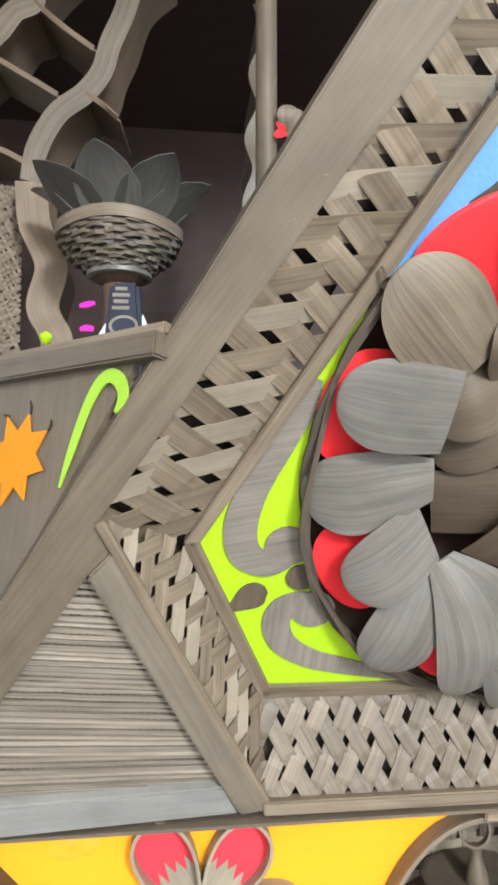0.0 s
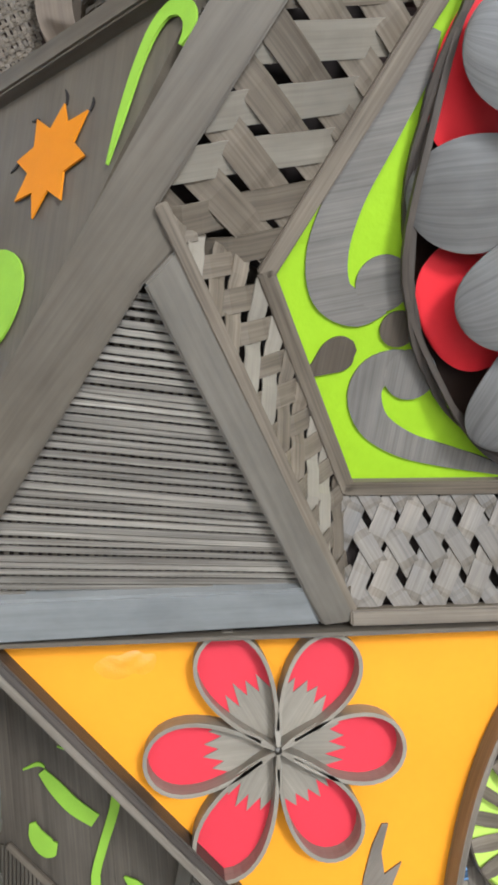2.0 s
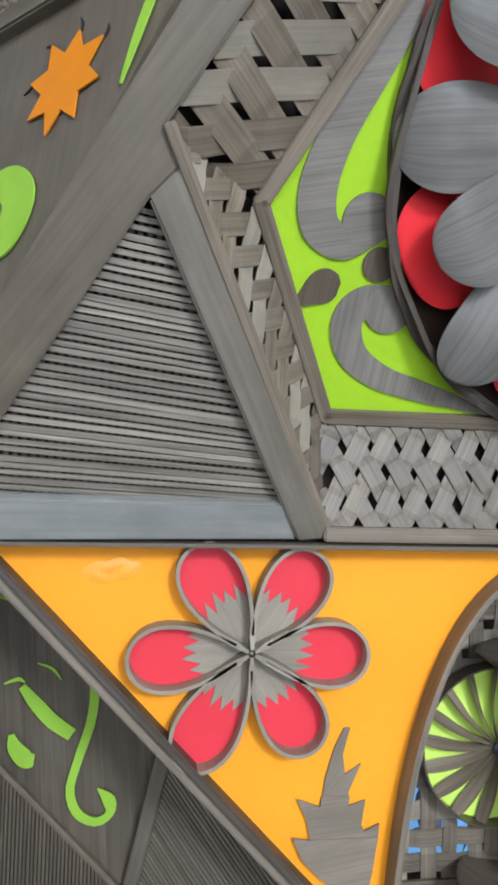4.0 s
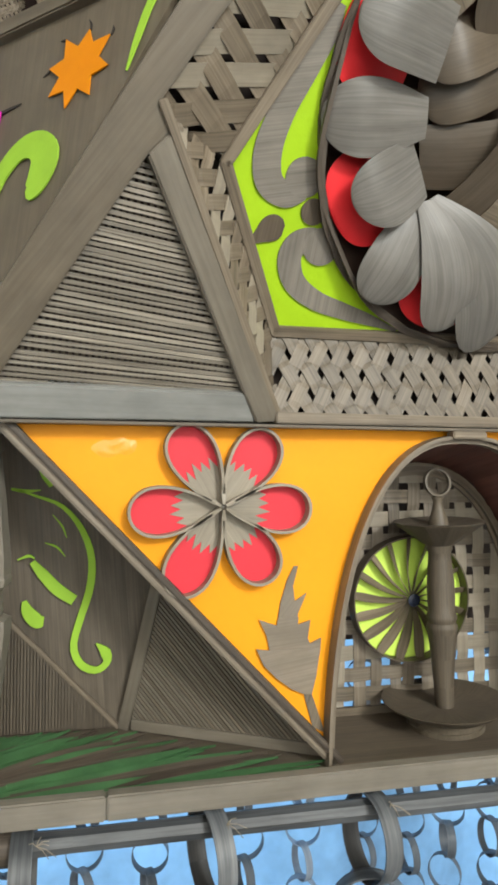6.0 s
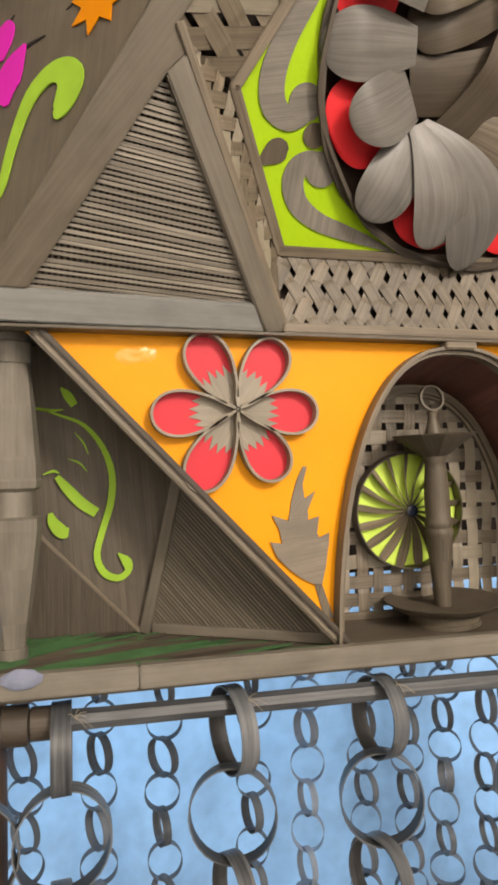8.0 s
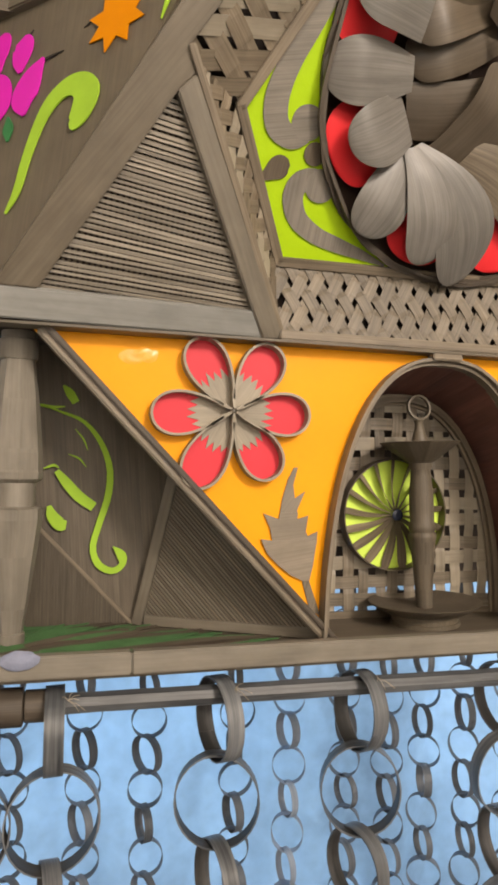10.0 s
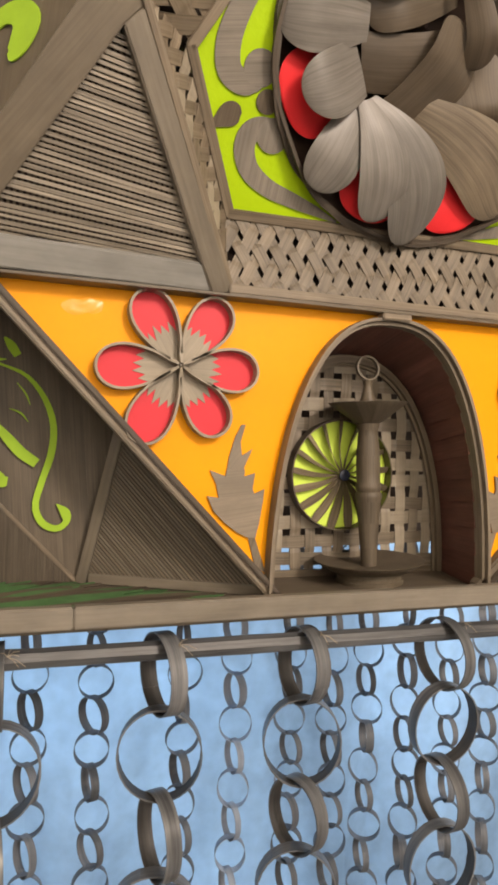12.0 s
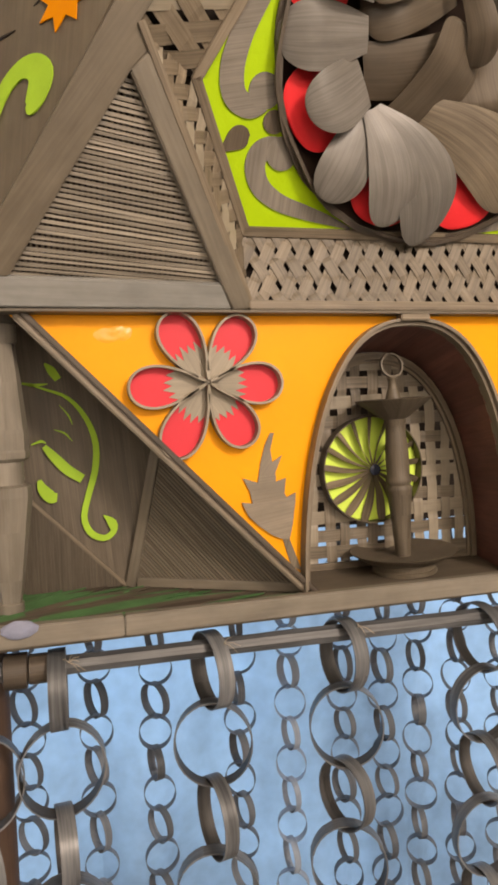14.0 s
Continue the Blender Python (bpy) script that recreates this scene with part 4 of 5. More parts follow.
# ---- oil lamp stand ----
def lamp_stand():
    c = V((0.2310, 0.047, 1.0497))
    lean = (-0.042, 0, 1)
    ob = thing("oil_lamp_stand", c, "turned palm oil lamp stand with two dishes and a ring", "lamp")
    part("foot", lathe(bmesh.new(), [(0.034, 0.0), (0.034, 0.004), (0.0325, 0.0045), (0.0325, 0.008), (0.034, 0.0085), (0.034, 0.012), (0.031, 0.014)], c, lean, 32), M_BEAM, ob, smooth=True)
    part("lower_dish", lathe(bmesh.new(), [(0.030, 0.012), (0.042, 0.0135), (0.054, 0.0210), (0.0555, 0.0228), (0.0535, 0.0232), (0.040, 0.0170), (0.012, 0.0165)], c, lean, 36), M_DARK, ob, smooth=True)
    part("column", lathe(bmesh.new(), [(0.0080, 0.016), (0.0088, 0.035), (0.0106, 0.060), (0.0126, 0.082), (0.0136, 0.086), (0.0136, 0.089), (0.0120, 0.0915), (0.0134, 0.095), (0.0134, 0.098), (0.0118, 0.101), (0.0122, 0.113), (0.0119, 0.128), (0.0102, 0.148), (0.0098, 0.154), (0.0116, 0.157), (0.0110, 0.166)], c, lean, 20), M_DARK, ob, smooth=True)
    part("upper_dish", lathe(bmesh.new(), [(0.010, 0.160), (0.014, 0.1615), (0.039, 0.1795), (0.0410, 0.1815), (0.038, 0.182), (0.018, 0.1785), (0.006, 0.178)], c, lean, 12), M_DARK, ob)
    finial = part("finial", lathe(bmesh.new(), [(0.009, 0.178), (0.008, 0.184), (0.0055, 0.192), (0.004, 0.199), (0.0055, 0.203), (0.003, 0.2055), (0.001, 0.206)], c, lean, 14), M_BEAM, ob, smooth=True)
    k = 28
    top = c + V(lean).normalized() * 0.2165
    pts = [top + V((0.0118 * math.cos(math.tau * i / k), 0.002 * math.sin(math.tau * i / k), 0.0118 * math.sin(math.tau * i / k))) for i in range(k)]
    part("ring", ribbon(bmesh.new(), pts, V((0.1, 1, 0)), 0.005, 0.002, True), M_BEAM, finial, smooth=True)


lamp_stand()
# ---- porch: ledge, floor, back panel ----
ledge = thing("porch_ledge", (0.1, -0.03, 1.048), "pale grey cane ledge along the porch edge", "ledge")
for a, b, dz in ((-0.19, -0.0675, 0.0005), (-0.067, 0.66, 0.0)):
    part("board", lath(bmesh.new(), (a, -0.0365, 1.0530 + dz), (b, -0.0365, 1.0530), (0, 0, 1), 0.0170, 0.011, 0.0012), M_LEDGE, ledge)
part("rear_board", lath(bmesh.new(), (-0.19, 0.0390, 1.0440), (0.66, 0.0390, 1.0440), (0, 1, 0), 0.138, 0.010, 0.001), M_DARK, ledge)


def porch_floor():
    ob = thing("porch_floor", (-0.03, 0.03, 1.049), "dark woven porch floor with green leaf blades fanned over it", "floor covering")
    rng = random.Random(17)
    for k in range(64):
        a = radians(4 + 1.75 * (k % 32) + rng.uniform(-3, 3))
        d = V((math.cos(a), math.sin(a), 0))
        far = min((0.092 + 0.035) / max(d.y, 0.05), 0.246 / (d.y + 0.5625 * d.x) - 0.03 * rng.random())
        near = rng.uniform(0.09, 0.15)
        if far - near < 0.05:
            continue
        pts = [V((-0.27, -0.035, 1.0515)) + d * (near + (far - near) * q / 6) + V((0, 0, 0.0010 * math.sin(q * 1.1 + k) + 0.0005 * (k % 4))) for q in range(7)]
        if min(p.y for p in pts) < -0.026:
            pts = [V((p.x, max(p.y, -0.026), p.z)) for p in pts]
        side = V((-d.y, d.x, 0.45 if k % 2 else 0.2))
        part("blade", ribbon(bmesh.new(), pts, side, [0.004, 0.007, 0.009, 0.009, 0.008, 0.005, 0.0015], 0.0006), M_BLADE if rng.random() < 0.72 else M_VEIN, ob)


porch_floor()

DP = Frame((0.0, 0.10, 1.2), (0, -1, 0))
back = thing("porch_back_panel", (-0.05, 0.1, 1.06), "dark cane back panel of the porch with green painted scrolls", "panel")
rngb = random.Random(31)
x = -0.30
while x < 0.02:
    w = rngb.uniform(0.006, 0.013)
    y = 0.104 + rngb.uniform(-0.0007, 0.0007)
    part("board", ribbon(bmesh.new(), [V((x + w / 2 + 0.012, y, 1.049)), V((x + w / 2 - 0.012, y, 1.33))], V((1, 0, 0)), w * 1.02, 0.003), M_DARK, back)
    x += w
part("lath", lath(bmesh.new(), (-0.1500, 0.0988, 1.1500), (-0.0540, 0.0988, 1.0500), (-0.10, 0, -0.096), 0.004, 0.004, 0.0006), M_PALM, back)
# the splayed side wall, from the back panel forward to the moulding
SW = Frame((-0.048, 0.096, 1.2), (-0.09, -0.16, 0))
splay = thing("porch_side_panel", SW.p(0.09, -0.15), "splayed side panel of the porch with slanting thin cane sticks", "panel")
fan_tri = [(0.001, -0.1500), (0.178, -0.1500), (0.042, 0.008), (0.036, 0.008)]
# black sheet painting the shade between the slanting sticks
part("shade_backing", plate(bmesh.new(), fan_tri, SW, 0.002, -0.004), M_UNLIT, splay)
d = (0.697, -0.717)
for k in range(-40, 44):
    ou, ov = k * 0.0043, -0.15
    span = chord(fan_tri, ou, ov, *d)
    if span:
        part("stick", ribbon(bmesh.new(), [SW.p(ou + d[0] * s, ov + d[1] * s, -0.0008) for s in span], SW.ex * 0.717 + SW.ey * 0.697, 0.0019, 0.0016), M_SIDE if k % 3 else M_STRIP, splay)
part("post", lath(bmesh.new(), SW.p(-0.002, -0.1505, 0.001), SW.p(0.037, 0.012, 0.001), SW.ex, 0.0105, 0.005, 0.0008), M_SIDE, splay)
part("bottom_lath", lath(bmesh.new(), SW.p(0.006, -0.1455, 0.0012), SW.p(0.180, -0.1455, 0.0012), SW.ey, 0.009, 0.004, 0.0006), M_SIDE, splay)
corner = [(-0.30, -0.148), (-0.056, -0.149), (-0.148, -0.054), (-0.30, 0.06)]
for k in range(0, 60):
    u = -0.20 + k * 0.0026
    span = chord(corner, u, 0, 0, 1)
    if span:
        part("stick", ribbon(bmesh.new(), [DP.p(u, span[0], 0.0012), DP.p(u, span[1], 0.0012)], DP.ex, 0.0018, 0.0012), M_DARK, back)
for pts in ([(-141, 57, 1), (-123, 51, 2.2), (-104, 43, 3.5), (-88, 24, 5), (-79, -1, 6), (-80, -28, 6.5), (-88, -55, 6), (-93, -77, 6), (-87, -93, 6.5), (-74, -99, 6), (-65, -93, 6), (-66, -84, 9), (-74, -76, 1)],
            [(-128, -4, 5), (-119, -15, 9), (-107, -28, 10), (-93, -38, 9)], [(-134, -37, 4), (-131, -46, 10), (-124, -54, 12), (-118, -55, 8)], [(-124, 77, 2), (-118, 70, 8), (-112, 61, 7)],
            [(-146, 58, 2), (-134, 56, 3), (-122, 57, 1)], [(-112, 36, 0.6), (-104, 26, 1.6), (-100, 16, 0.6)], [(-118, 12, 0.6), (-108, 8, 1.8), (-101, 0, 0.6)], [(-140, -2, 1), (-131, 1, 2.5), (-126, -1, 1)]):
    part("scroll", plate(bmesh.new(), stroke(mm(pts), 36), DP, 0.0014, 0.0006), M_GREEN2, back)
# added black boards that stand for the unlit inside of the house behind
solo("inner_wall", lath(bmesh.new(), (-0.35, 0.32, 1.333), (0.75, 0.32, 1.333), (0, 0, 1), 0.562, 0.01), M_UNLIT, "added board behind the niche, black for the unlit inside", "panel")
solo("inner_ceiling", lath(bmesh.new(), (-0.19, 0.17, 1.318), (0.66, 0.17, 1.318), (0, 1, 0), 0.32, 0.006), M_UNLIT, "added board above the porch, black for the unlit inside", "panel")


# ---- turned pillars ----
def pillar(name, x):
    c = V((x, 0.036, 1.0495))
    ob = thing(name, c, "eight-sided turned pillar wrapped in pale palm strips", "pillar", group="porch pillars")
    prof = (("foot", [(0.0105, 0.0), (0.0105, 0.011), (0.0095, 0.0115)]), ("lower_shaft", [(0.0090, 0.0115), (0.0120, 0.03), (0.0175, 0.07), (0.0212, 0.098), (0.0212, 0.106), (0.0160, 0.108)]),
            ("collar", [(0.0155, 0.107), (0.0150, 0.109), (0.0155, 0.112), (0.0150, 0.115), (0.0155, 0.118), (0.0150, 0.122), (0.0155, 0.125), (0.0150, 0.1265)]),
            ("upper_shaft", [(0.0160, 0.126), (0.0205, 0.129), (0.0210, 0.134), (0.0203, 0.136), (0.0203, 0.149), (0.0198, 0.152), (0.0165, 0.19), (0.0128, 0.222)]),
            ("cap", [(0.0135, 0.221), (0.0145, 0.223), (0.0145, 0.236), (0.0130, 0.2375), (0.0130, 0.243)]))
    for nm, pr in prof:
        seg = 8 if "shaft" in nm else 20
        part(nm, lathe(bmesh.new(), [(r * 1.10, q * 1.085) for r, q in pr], c, segs=seg, phase=0.2), M_LEDGE, ob, smooth=seg > 8)
    return ob


pillar("porch_pillar", -0.1605)
pillar("porch_pillar", 2 * AX + 0.1605)
foam = bmesh.new()
bmesh.ops.create_icosphere(foam, subdivisions=3, radius=1)
for v in foam.verts:
    q = v.co * (1 + 0.16 * noise.noise(v.co * 2.2))
    v.co = V((-0.148 + q.x * 0.0140, -0.0435 + q.y * 0.003, 1.0600 + q.z * 0.0072))
solo("foam_lump", foam, M_WHITE, "lump of whitish glue foam on the ledge corner", "glue", smooth=True)
for x in (-0.183, 2 * AX + 0.183):
    bm = bmesh.new()
    lathe(bm, [(0.017, 0.0), (0.0165, 0.4), (0.0172, 0.8), (0.0165, 1.046)], (x, 0.042, 0.0), segs=18)
    solo("corner_post", bm, M_DUSK, "dark brown cane corner post standing on the floor", "post", group="corner posts", smooth=True)

# ---- rod and ring chains ----
rod = thing("hanging_rod", (0.2, 0, 1.02), "round grey cane rod tied below the ledge", "rod")
bm = bmesh.new()
rr = random.Random(6)
prof = []
for k in range(30):
    r = 0.0084 + (0.0005 if k % 7 == 3 else 0.0) + rr.uniform(-0.0002, 0.0002)
    prof.append((r, 0.84 * k / 29))
lathe(bm, prof, (-0.205, 0.0, 1.0133), (1, 0, -0.011), 8)
part("cane", bm, M_ROD, rod, smooth=False)
for x, r, w in ((-0.156, 0.0150, 0.020), (-0.135, 0.0125, 0.022)):
    bm = bmesh.new()
    lathe(bm, [(r * 0.8, 0), (r, 0.001), (r, w - 0.001), (r * 0.8, w)], (x - w / 2, 0.0, 1.0125), (1, 0, -0.011), 18)
    part("socket", bm, M_VEIN, rod, smooth=True)


def ring(bm, c, axis, ra, rb, width, thick, rng):
    """A link: one strip bent round, its ends overlapping."""
    ax = V(axis).normalized()
    up = V((0, 0, 1))
    e1 = up.cross(ax).normalized()
    n = 30
    start = rng.uniform(0, math.tau)
    pts, sides = [], []
    for i in range(n + 4):
        a = start + math.tau * i / n
        g = 1.0 + 0.03 * math.sin(2 * a + start) + (0.012 if i >= n else 0)
        pts.append(c + e1 * (ra * g * math.cos(a)) + up * (rb * g * math.sin(a)))
        sides.append(ax)
    ribbon(bm, pts, sides, width, thick)
    bmesh.ops.recalc_face_normals(bm, faces=bm.faces)
    # inner faces get a darker colour: leaf underside plus the ring's inside shade
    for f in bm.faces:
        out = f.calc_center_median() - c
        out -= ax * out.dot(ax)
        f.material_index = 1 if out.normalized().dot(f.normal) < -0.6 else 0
    return bm


def big_chain(x, seed, first, second):
    rng = random.Random(seed)
    ob = thing("ring_chain", (x, 0, 0.5), "chain of large bent palm rings hanging from the rod", "chain", group="ring chains on the rod")
    z = 1.0245 - 0.011 * x
    for k in range(8):
        ra, rb = (0.0325, 0.0345) if k % 2 == 0 else (0.0360, 0.0395)
        ra, rb = ra + rng.uniform(-0.002, 0.002), rb + rng.uniform(-0.0015, 0.0015)
        if k % 2 == 0:
            a = radians(first + rng.uniform(-6, 6))
        else:
            a = radians(second + rng.uniform(-5, 5))
        axis = V((math.cos(a), math.sin(a), rng.uniform(-0.05, 0.05)))
        zc = z - rb
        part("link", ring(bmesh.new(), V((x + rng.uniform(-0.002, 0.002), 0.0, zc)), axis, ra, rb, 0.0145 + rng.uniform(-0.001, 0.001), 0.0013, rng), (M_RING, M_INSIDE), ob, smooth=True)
        z = zc - rb + 0.0045
    for k in range(6):
        a = V((x + 0.010, -0.0165, 1.020))
        b = a + V((rng.uniform(-0.006, 0.016), rng.uniform(-0.005, 0.0), rng.uniform(-0.010, 0.007)))
        part("tie", ribbon(bmesh.new(), [a, a.lerp(b, 0.5) + V((0, 0, 0.0015)), b], V((0, 0, 1)), 0.0005, 0.0003), M_PALE, ob)
    return ob


for k, (x, first, second) in enumerate(((-0.190, 20, 95), (-0.123, 4, 88), (0.010, 15, 82), (0.139, 15, 74), (0.291, 8, 88), (0.43, 12, 60))):
    big_chain(x, 40 + k, first, second)


def small_chain(x, y, seed, material, first, label):
    rng = random.Random(seed)
    drop = rng.uniform(0, 0.012)
    ob = thing("ring_chain", (x, y, 0.2), label, "chain", group="ring chains before the blue wall")
    z = 1.1575
    for k in range(18):
        ra, rb = 0.0262 + rng.uniform(-0.0015, 0.0015), 0.0285 + rng.uniform(-0.002, 0.002)
        rb -= drop if k == 0 else 0
        a = radians((first + 62 if k % 2 == 0 else first) + rng.uniform(-14, 14))
        axis = V((math.cos(a), math.sin(a), rng.uniform(-0.06, 0.06)))
        zc = z - rb
        part("link", ring(bmesh.new(), V((x + rng.uniform(-0.003, 0.003), y, zc)), axis, ra, rb, 0.0125 + rng.uniform(-0.002, 0.002), 0.001, rng), (material, material), ob, smooth=True)
        z = zc - rb + 0.003
    return ob


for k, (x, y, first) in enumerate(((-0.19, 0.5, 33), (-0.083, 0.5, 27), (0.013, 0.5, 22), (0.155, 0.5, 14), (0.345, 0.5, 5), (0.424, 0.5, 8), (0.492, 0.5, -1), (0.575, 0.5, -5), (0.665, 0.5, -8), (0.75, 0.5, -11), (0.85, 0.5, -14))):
    small_chain(x, y, 70 + k, M_FARRING, first, "chain of small palm rings, bluish haze in their colour")
small_chain(0.243, 0.5, 95, M_PALERING, 9, "chain of small pale blue-grey rings hanging before the wall")
top_rod = bmesh.new()
lathe(top_rod, [(0.006, 0), (0.006, 5.0)], (-2.2, 0.5, 1.1500), (1, 0, 0), 10)
solo("rear_rod", top_rod, M_BEAM, "round cane rod carrying the small ring chains", "rod", smooth=True)

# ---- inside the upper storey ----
# added wall and light-blocking roof, coloured with the dark of the storey
solo("upper_back_wall", lath(bmesh.new(), (-0.75, 0.62, 2.0), (0.75, 0.62, 2.0), (0, 0, 1), 0.80, 0.02), M_NIGHT, "added wall inside the upper storey, its dimness in the colour", "wall", kind="structure")
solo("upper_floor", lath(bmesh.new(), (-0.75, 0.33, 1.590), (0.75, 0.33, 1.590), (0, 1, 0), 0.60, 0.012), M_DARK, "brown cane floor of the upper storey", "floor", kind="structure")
solo("upper_roof", lath(bmesh.new(), (-0.75, 0.15, 2.10), (0.75, 0.15, 2.10), (0, 1, 0), 0.94, 0.012), M_NIGHT, "added upper roof keeping light out, with dimness in its colour", "roof", kind="structure")


def basket():
    c = V((-0.0515, 0.135, 1.7000))
    ob = thing("leaf_basket", V((c.x, c.y, 1.596)), "small woven basket on a dark stem holding broad palm leaves", "basket")
    part("stem", lathe(bmesh.new(), [(0.034, 0.0), (0.034, 0.006), (0.016, 0.012), (0.014, 0.098), (0.024, 0.104)], (c.x, c.y, 1.596), segs=20), M_DUSK, ob, smooth=True)
    rng = random.Random(9)

    def radius(s):
        return 0.025 + 0.026 * math.sin(math.pi * 0.5 * s)

    part("foot_ring", lathe(bmesh.new(), [(0.026, 0.0), (0.028, 0.001), (0.028, 0.007), (0.026, 0.008)], c, segs=30), M_PETAL, ob, smooth=True)
    for k in range(11):
        z = 0.007 + k * 0.0028
        r = radius((k + 1) / 11)
        pts = []
        for i in range(60):
            a = math.tau * i / 60
            w = 0.0018 * math.cos(i * math.pi / 3 + (k % 2) * math.pi) + rng.uniform(-0.0008, 0.0008)
            pts.append(c + V(((r + w) * math.cos(a), (r + w) * math.sin(a), z + rng.uniform(-0.0011, 0.0011))))
        part("weaver", ribbon(bmesh.new(), pts, V((0, 0, 1)), 0.0034, 0.0022, True), M_DARK, ob, smooth=True)
    for k in range(10):
        a = math.tau * (k + 0.35) / 10
        pts = [c + V(((radius(s) + 0.0012) * math.cos(a), (radius(s) + 0.0012) * math.sin(a), 0.005 + 0.031 * s)) for s in (0, 0.2, 0.4, 0.6, 0.8, 1.0)]
        part("stake", ribbon(bmesh.new(), pts, V((-math.sin(a), math.cos(a), 0)), 0.006, 0.0012), M_GREY, ob)
    rim = [c + V((0.0535 * math.cos(math.tau * i / 40), 0.0535 * math.sin(math.tau * i / 40), 0.039 + 0.002 * math.sin(3 * math.tau * i / 40))) for i in range(40)]
    part("rim", ribbon(bmesh.new(), rim, V((0, 0, 1)), 0.010, 0.003, True), M_PALM, ob, smooth=True)
    for k in range(8):
        a = math.tau * k / 8 + 0.62
        d, t = V((math.cos(a), math.sin(a), 0)), V((-math.sin(a), math.cos(a), 0))
        tall = rng.uniform(0.054, 0.070)
        pts = [c + d * (0.020 + 0.022 * s + 0.038 * s * s) + V((0, 0, 0.030 + tall * s - 0.008 * s ** 4)) for s in (0, 0.2, 0.4, 0.6, 0.8, 0.93, 1.0)]
        part("leaf", ribbon(bmesh.new(), pts, (t + d * rng.uniform(-0.3, 0.3)).normalized(), [0.020, 0.040, 0.054, 0.056, 0.040, 0.020, 0.002], 0.0009), M_DARKLEAF, ob, smooth=True)


basket()


def packet():
    fr = Frame((-0.041, 0.060, 1.5965), (-0.15, -0.98, 0.1))
    ob = thing("small_packet", fr.o, "small dark blue packet with pale print and white corners", "packet")
    body = part("body", soften(plate(bmesh.new(), mm([(-16, 0), (16, 0), (14, 45), (11, 78), (-11, 78), (-13, 45)]), fr, 0.012, 0), 0.003), M_INK, ob)
    for q, w in ((72, 6), (67, 8), (62, 7), (57, 8)):
        part("print", plate(bmesh.new(), mm([(-w, q - 1.2), (w - 3, q - 1.6), (w - 3, q + 1.2), (-w, q + 1.6)]), fr, 0.0006, 0.0122), M_GREY, body)
    part("ring_mark", ribbon(bmesh.new(), [fr.p(0.001 + 0.010 * math.cos(math.tau * k / 20), 0.043 + 0.0070 * math.sin(math.tau * k / 20), 0.0125) for k in range(20)], fr.n, 0.0008, 0.0022, True), M_GREY, body)
    part("corner", plate(bmesh.new(), mm([(11, 30), (23, 33), (14, 54)]), fr, 0.004, 0.003), M_PAPER, body, "white corner")
    part("corner", plate(bmesh.new(), mm([(-12, 28), (-24, 29), (-14, 47)]), fr, 0.004, 0.003), M_PAPER, body, "white corner")


packet()
scrap = bmesh.new()
SF = Frame((-0.071, 0.075, 1.640), (-0.2, -0.97, 0.1))
for pts in ([(-5, 2, 3), (0, 3, 5), (6, 2, 4)], [(-6, 21, 3), (0, 22, 5), (6, 23, 3)]):
    plate(scrap, stroke(mm(pts), 12), SF, 0.002, 0.0)
solo("paper_scrap", soften(scrap, 0.0003), M_MAGENTA, "small magenta paper scrap behind the rail", "paper")


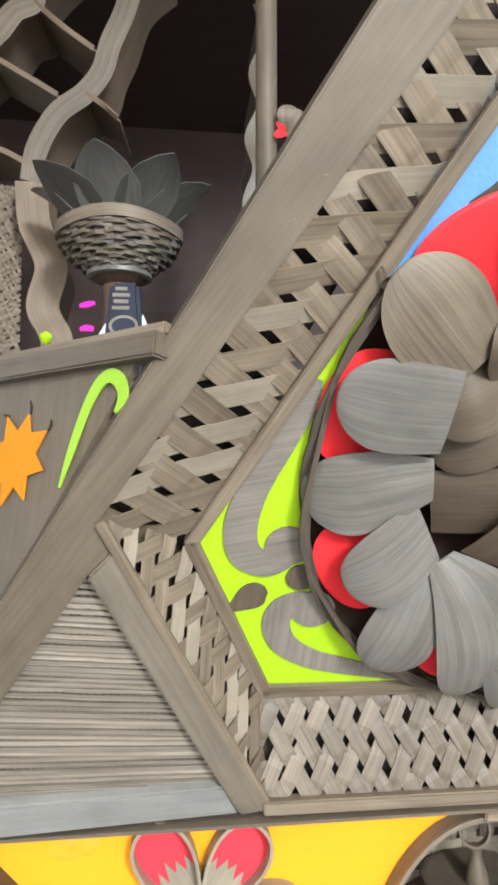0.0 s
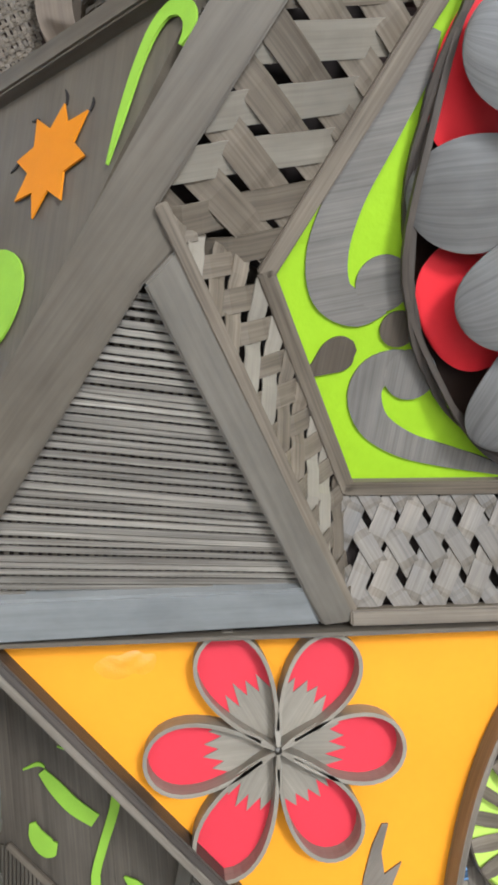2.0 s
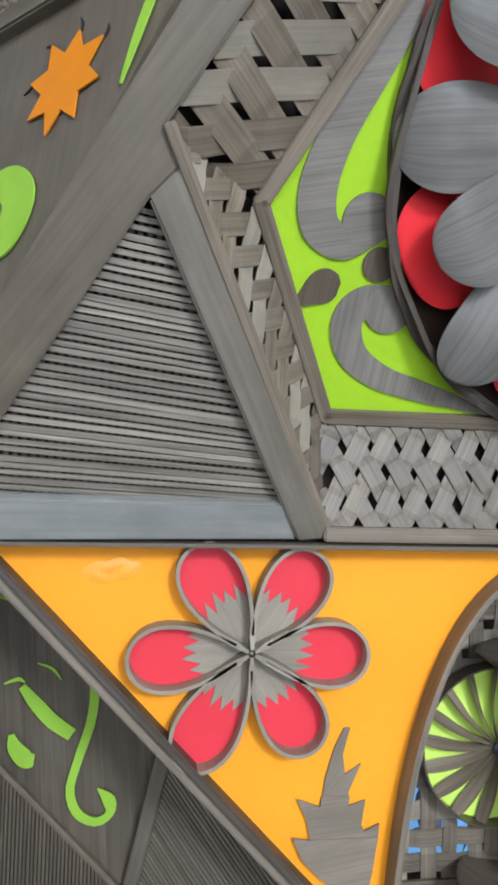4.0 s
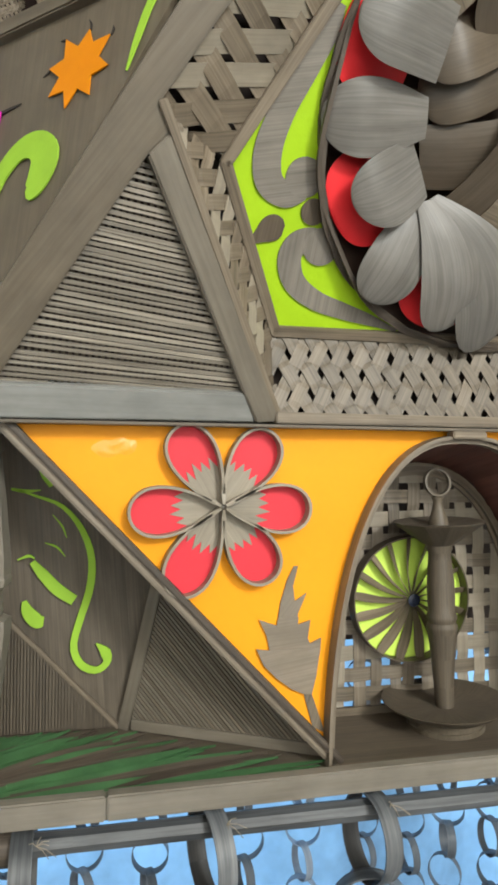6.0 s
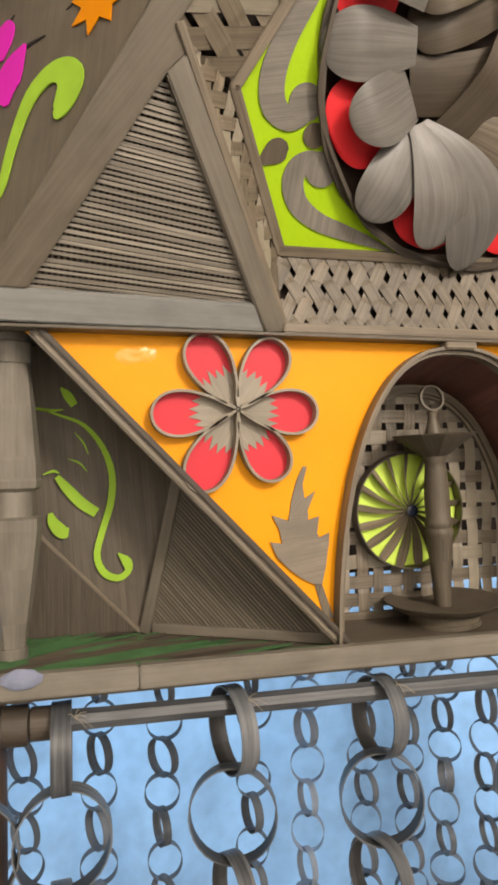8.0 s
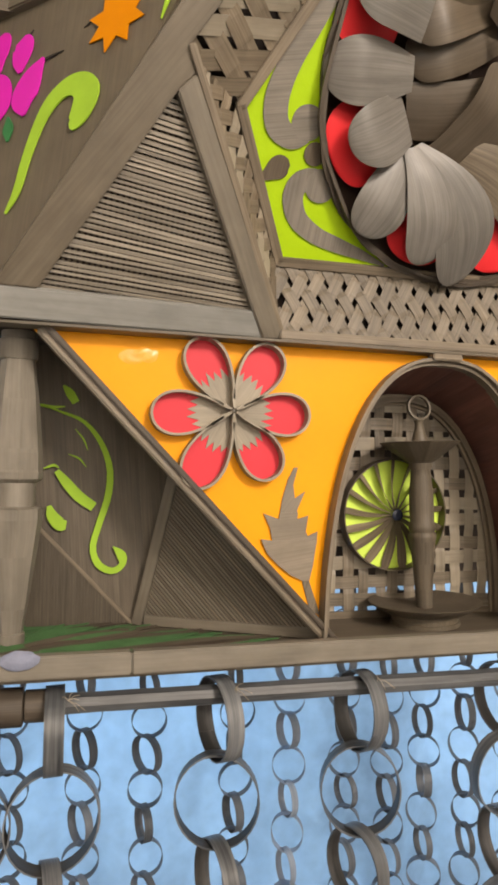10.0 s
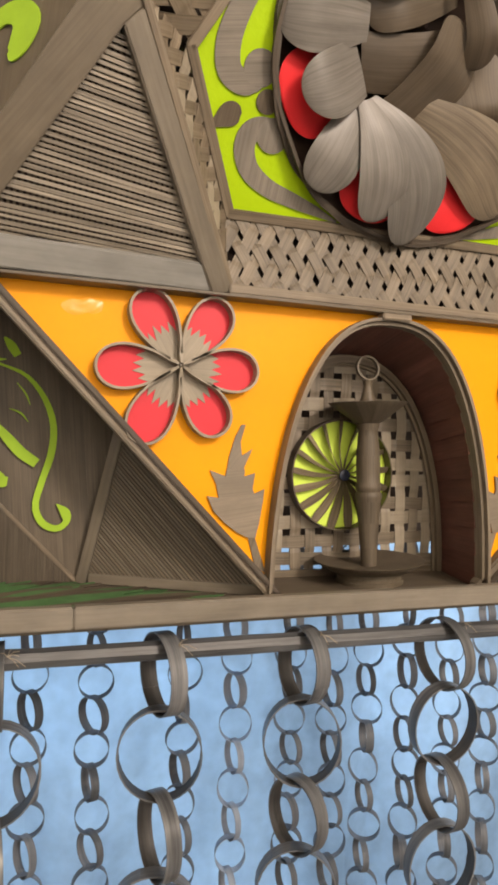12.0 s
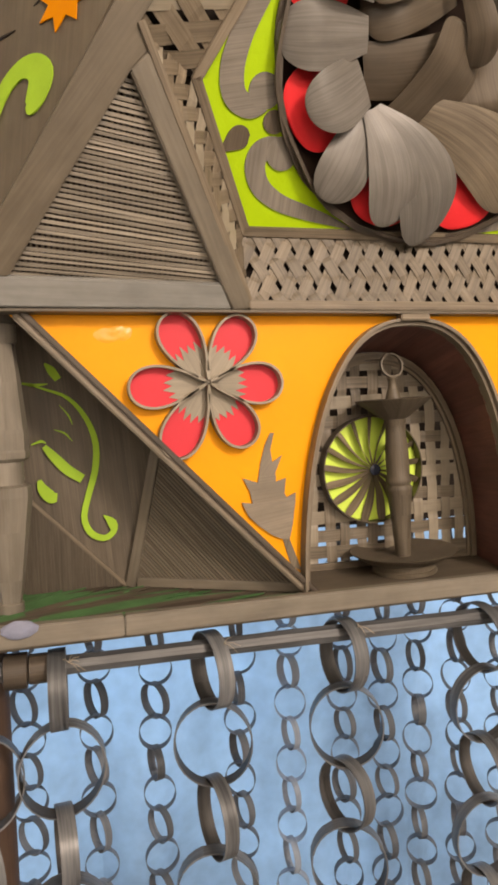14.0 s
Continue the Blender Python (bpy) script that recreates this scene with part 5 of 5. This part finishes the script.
def scallop_arch():
    """Wide palm strips bent into waves and set side by side as cells round the inner doorway."""
    ob = thing("scalloped_arch", (-0.15, 0.24, 1.612), "scalloped arch of wide bent palm strips round the inner doorway", "arch")
    side = V((0.12, 1, 0.03)).normalized()
    waves = ([(-118, 1598), (-114, 1655), (-128, 1690), (-121, 1730), (-137, 1770), (-141, 1812), (-136, 1845), (-118, 1880), (-92, 1903), (-76, 1926), (-68, 1955), (-56, 1985), (-41, 2030), (-10, 2062)],
             [(-205, 1926), (-176, 1957), (-160, 1980), (-142, 1992), (-146, 2014), (-130, 2040), (-106, 2066)], [(-92, 1903), (-76, 1894), (-60, 1880)],
             [(-118, 1900), (-146, 1916), (-190, 1940)], [(-84, 1949), (-112, 1968), (-142, 1992)], [(-141, 1828), (-170, 1842), (-205, 1848)])
    for pts in waves:
        line = [V((x, 0.20, z)) for x, z in smooth_line(mm(pts), 12 * len(pts))]
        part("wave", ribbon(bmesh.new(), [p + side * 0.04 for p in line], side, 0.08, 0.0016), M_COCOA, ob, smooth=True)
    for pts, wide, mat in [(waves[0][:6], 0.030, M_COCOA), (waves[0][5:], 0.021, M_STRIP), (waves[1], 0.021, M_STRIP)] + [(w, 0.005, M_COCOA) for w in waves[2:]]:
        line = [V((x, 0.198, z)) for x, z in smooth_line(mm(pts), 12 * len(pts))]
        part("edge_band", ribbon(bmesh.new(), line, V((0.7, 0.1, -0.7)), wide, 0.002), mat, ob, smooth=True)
    # added sheet standing in for the lit strip faces between the bands
    cells = smooth_line(mm(waves[0][4:]), 40)
    fr = Frame((0, 0.335, 0), (0.12, -1, -0.35))
    outline = [fr.uv(fr.at(x - 0.008, z)) for x, z in cells] + [fr.uv(fr.at(x, z)) for x, z in ((-0.36, 2.062), (-0.36, 1.77))]
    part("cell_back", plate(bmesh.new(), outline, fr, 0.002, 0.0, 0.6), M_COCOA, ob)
    # the far side of the doorway
    far = [(78, 1612), (72, 1700), (80, 1760), (70, 1800), (80, 1836), (72, 1868), (84, 1902), (76, 1936), (90, 1975), (80, 2010)]
    line = [V((x, 0.20, z)) for x, z in smooth_line(mm(far), 100)]
    part("wave", ribbon(bmesh.new(), [p + V((0, 0.05, 0)) for p in line], V((0, 1, 0)), 0.10, 0.0016), M_DARK, ob, smooth=True)
    part("edge_band", ribbon(bmesh.new(), line, V((0.9, 0.1, -0.3)), 0.015, 0.002), M_BROWN, ob, smooth=True)


scallop_arch()
wv = thing("woven_screen", (-0.24, 0.20, 1.61), "finely woven brown palm screen beside the inner doorway", "screen")
WS = Frame((-0.255, 0.215, 1.61), (0.10, -0.99, 0))
weave(wv, WS, mm([(-60, 60), (98, 0), (98, 205), (-60, 215)]), [(0.55, 0.0036, 0.0030, 0, M_PALM), (2.05, 0.0046, 0.0034, 0, M_PALM)], M_PALM, seed=15, lift=0.0006, thick=0.0005)
post = bmesh.new()
lathe(post, [(0.008, 0), (0.008, 0.5)], (0.063, 0.03, 1.596), segs=12)
solo("inner_post", post, M_BEAM, "slim grey cane post inside the upper storey", "post", smooth=True)


def inner_bloom():
    c = V((0.0765, 0.024, 1.780))
    ob = thing("small_flower", c, "small flower of brown palm and red petals fixed to the post", "flower")
    for a in (0.1, 0.75, 1.5):
        d, t = V((math.cos(a), -0.35, math.sin(a))).normalized(), V((-math.sin(a), 0, math.cos(a)))
        pts = [c + d * (0.019 * q) + V((0, -0.004 * math.sin(math.pi * q), 0)) for q in (0, 0.25, 0.5, 0.75, 0.92, 1.0)]
        part("petal", ribbon(bmesh.new(), pts, t, [0.005, 0.012, 0.016, 0.015, 0.010, 0.003], 0.0008), M_PALM, ob, smooth=True)
    for a in (2.35, 3.6):
        d, t = V((math.cos(a), -0.3, math.sin(a))).normalized(), V((-math.sin(a), 0, math.cos(a)))
        pts = [c + d * (0.010 * q) + V((0, -0.003 * math.sin(math.pi * q), 0)) for q in (0, 0.3, 0.6, 0.85, 1.0)]
        part("red_petal", ribbon(bmesh.new(), pts, t, [0.003, 0.006, 0.007, 0.005, 0.002], 0.0008), M_RED, ob, smooth=True)


inner_bloom()
bud = thing("lime_bud", (-0.099, 0.062, 1.596), "small lime green bud on a thin stalk behind the rail", "bud")
part("stalk", lathe(bmesh.new(), [(0.0012, 0.0), (0.0012, 0.018)], (-0.099, 0.062, 1.596), segs=8), M_BROWN, bud)
part("head", lathe(bmesh.new(), [(0.001, 0.0), (0.0035, 0.002), (0.005, 0.005), (0.004, 0.008), (0.001, 0.010)], (-0.099, 0.062, 1.627), segs=14), M_GREEN, bud, smooth=True)
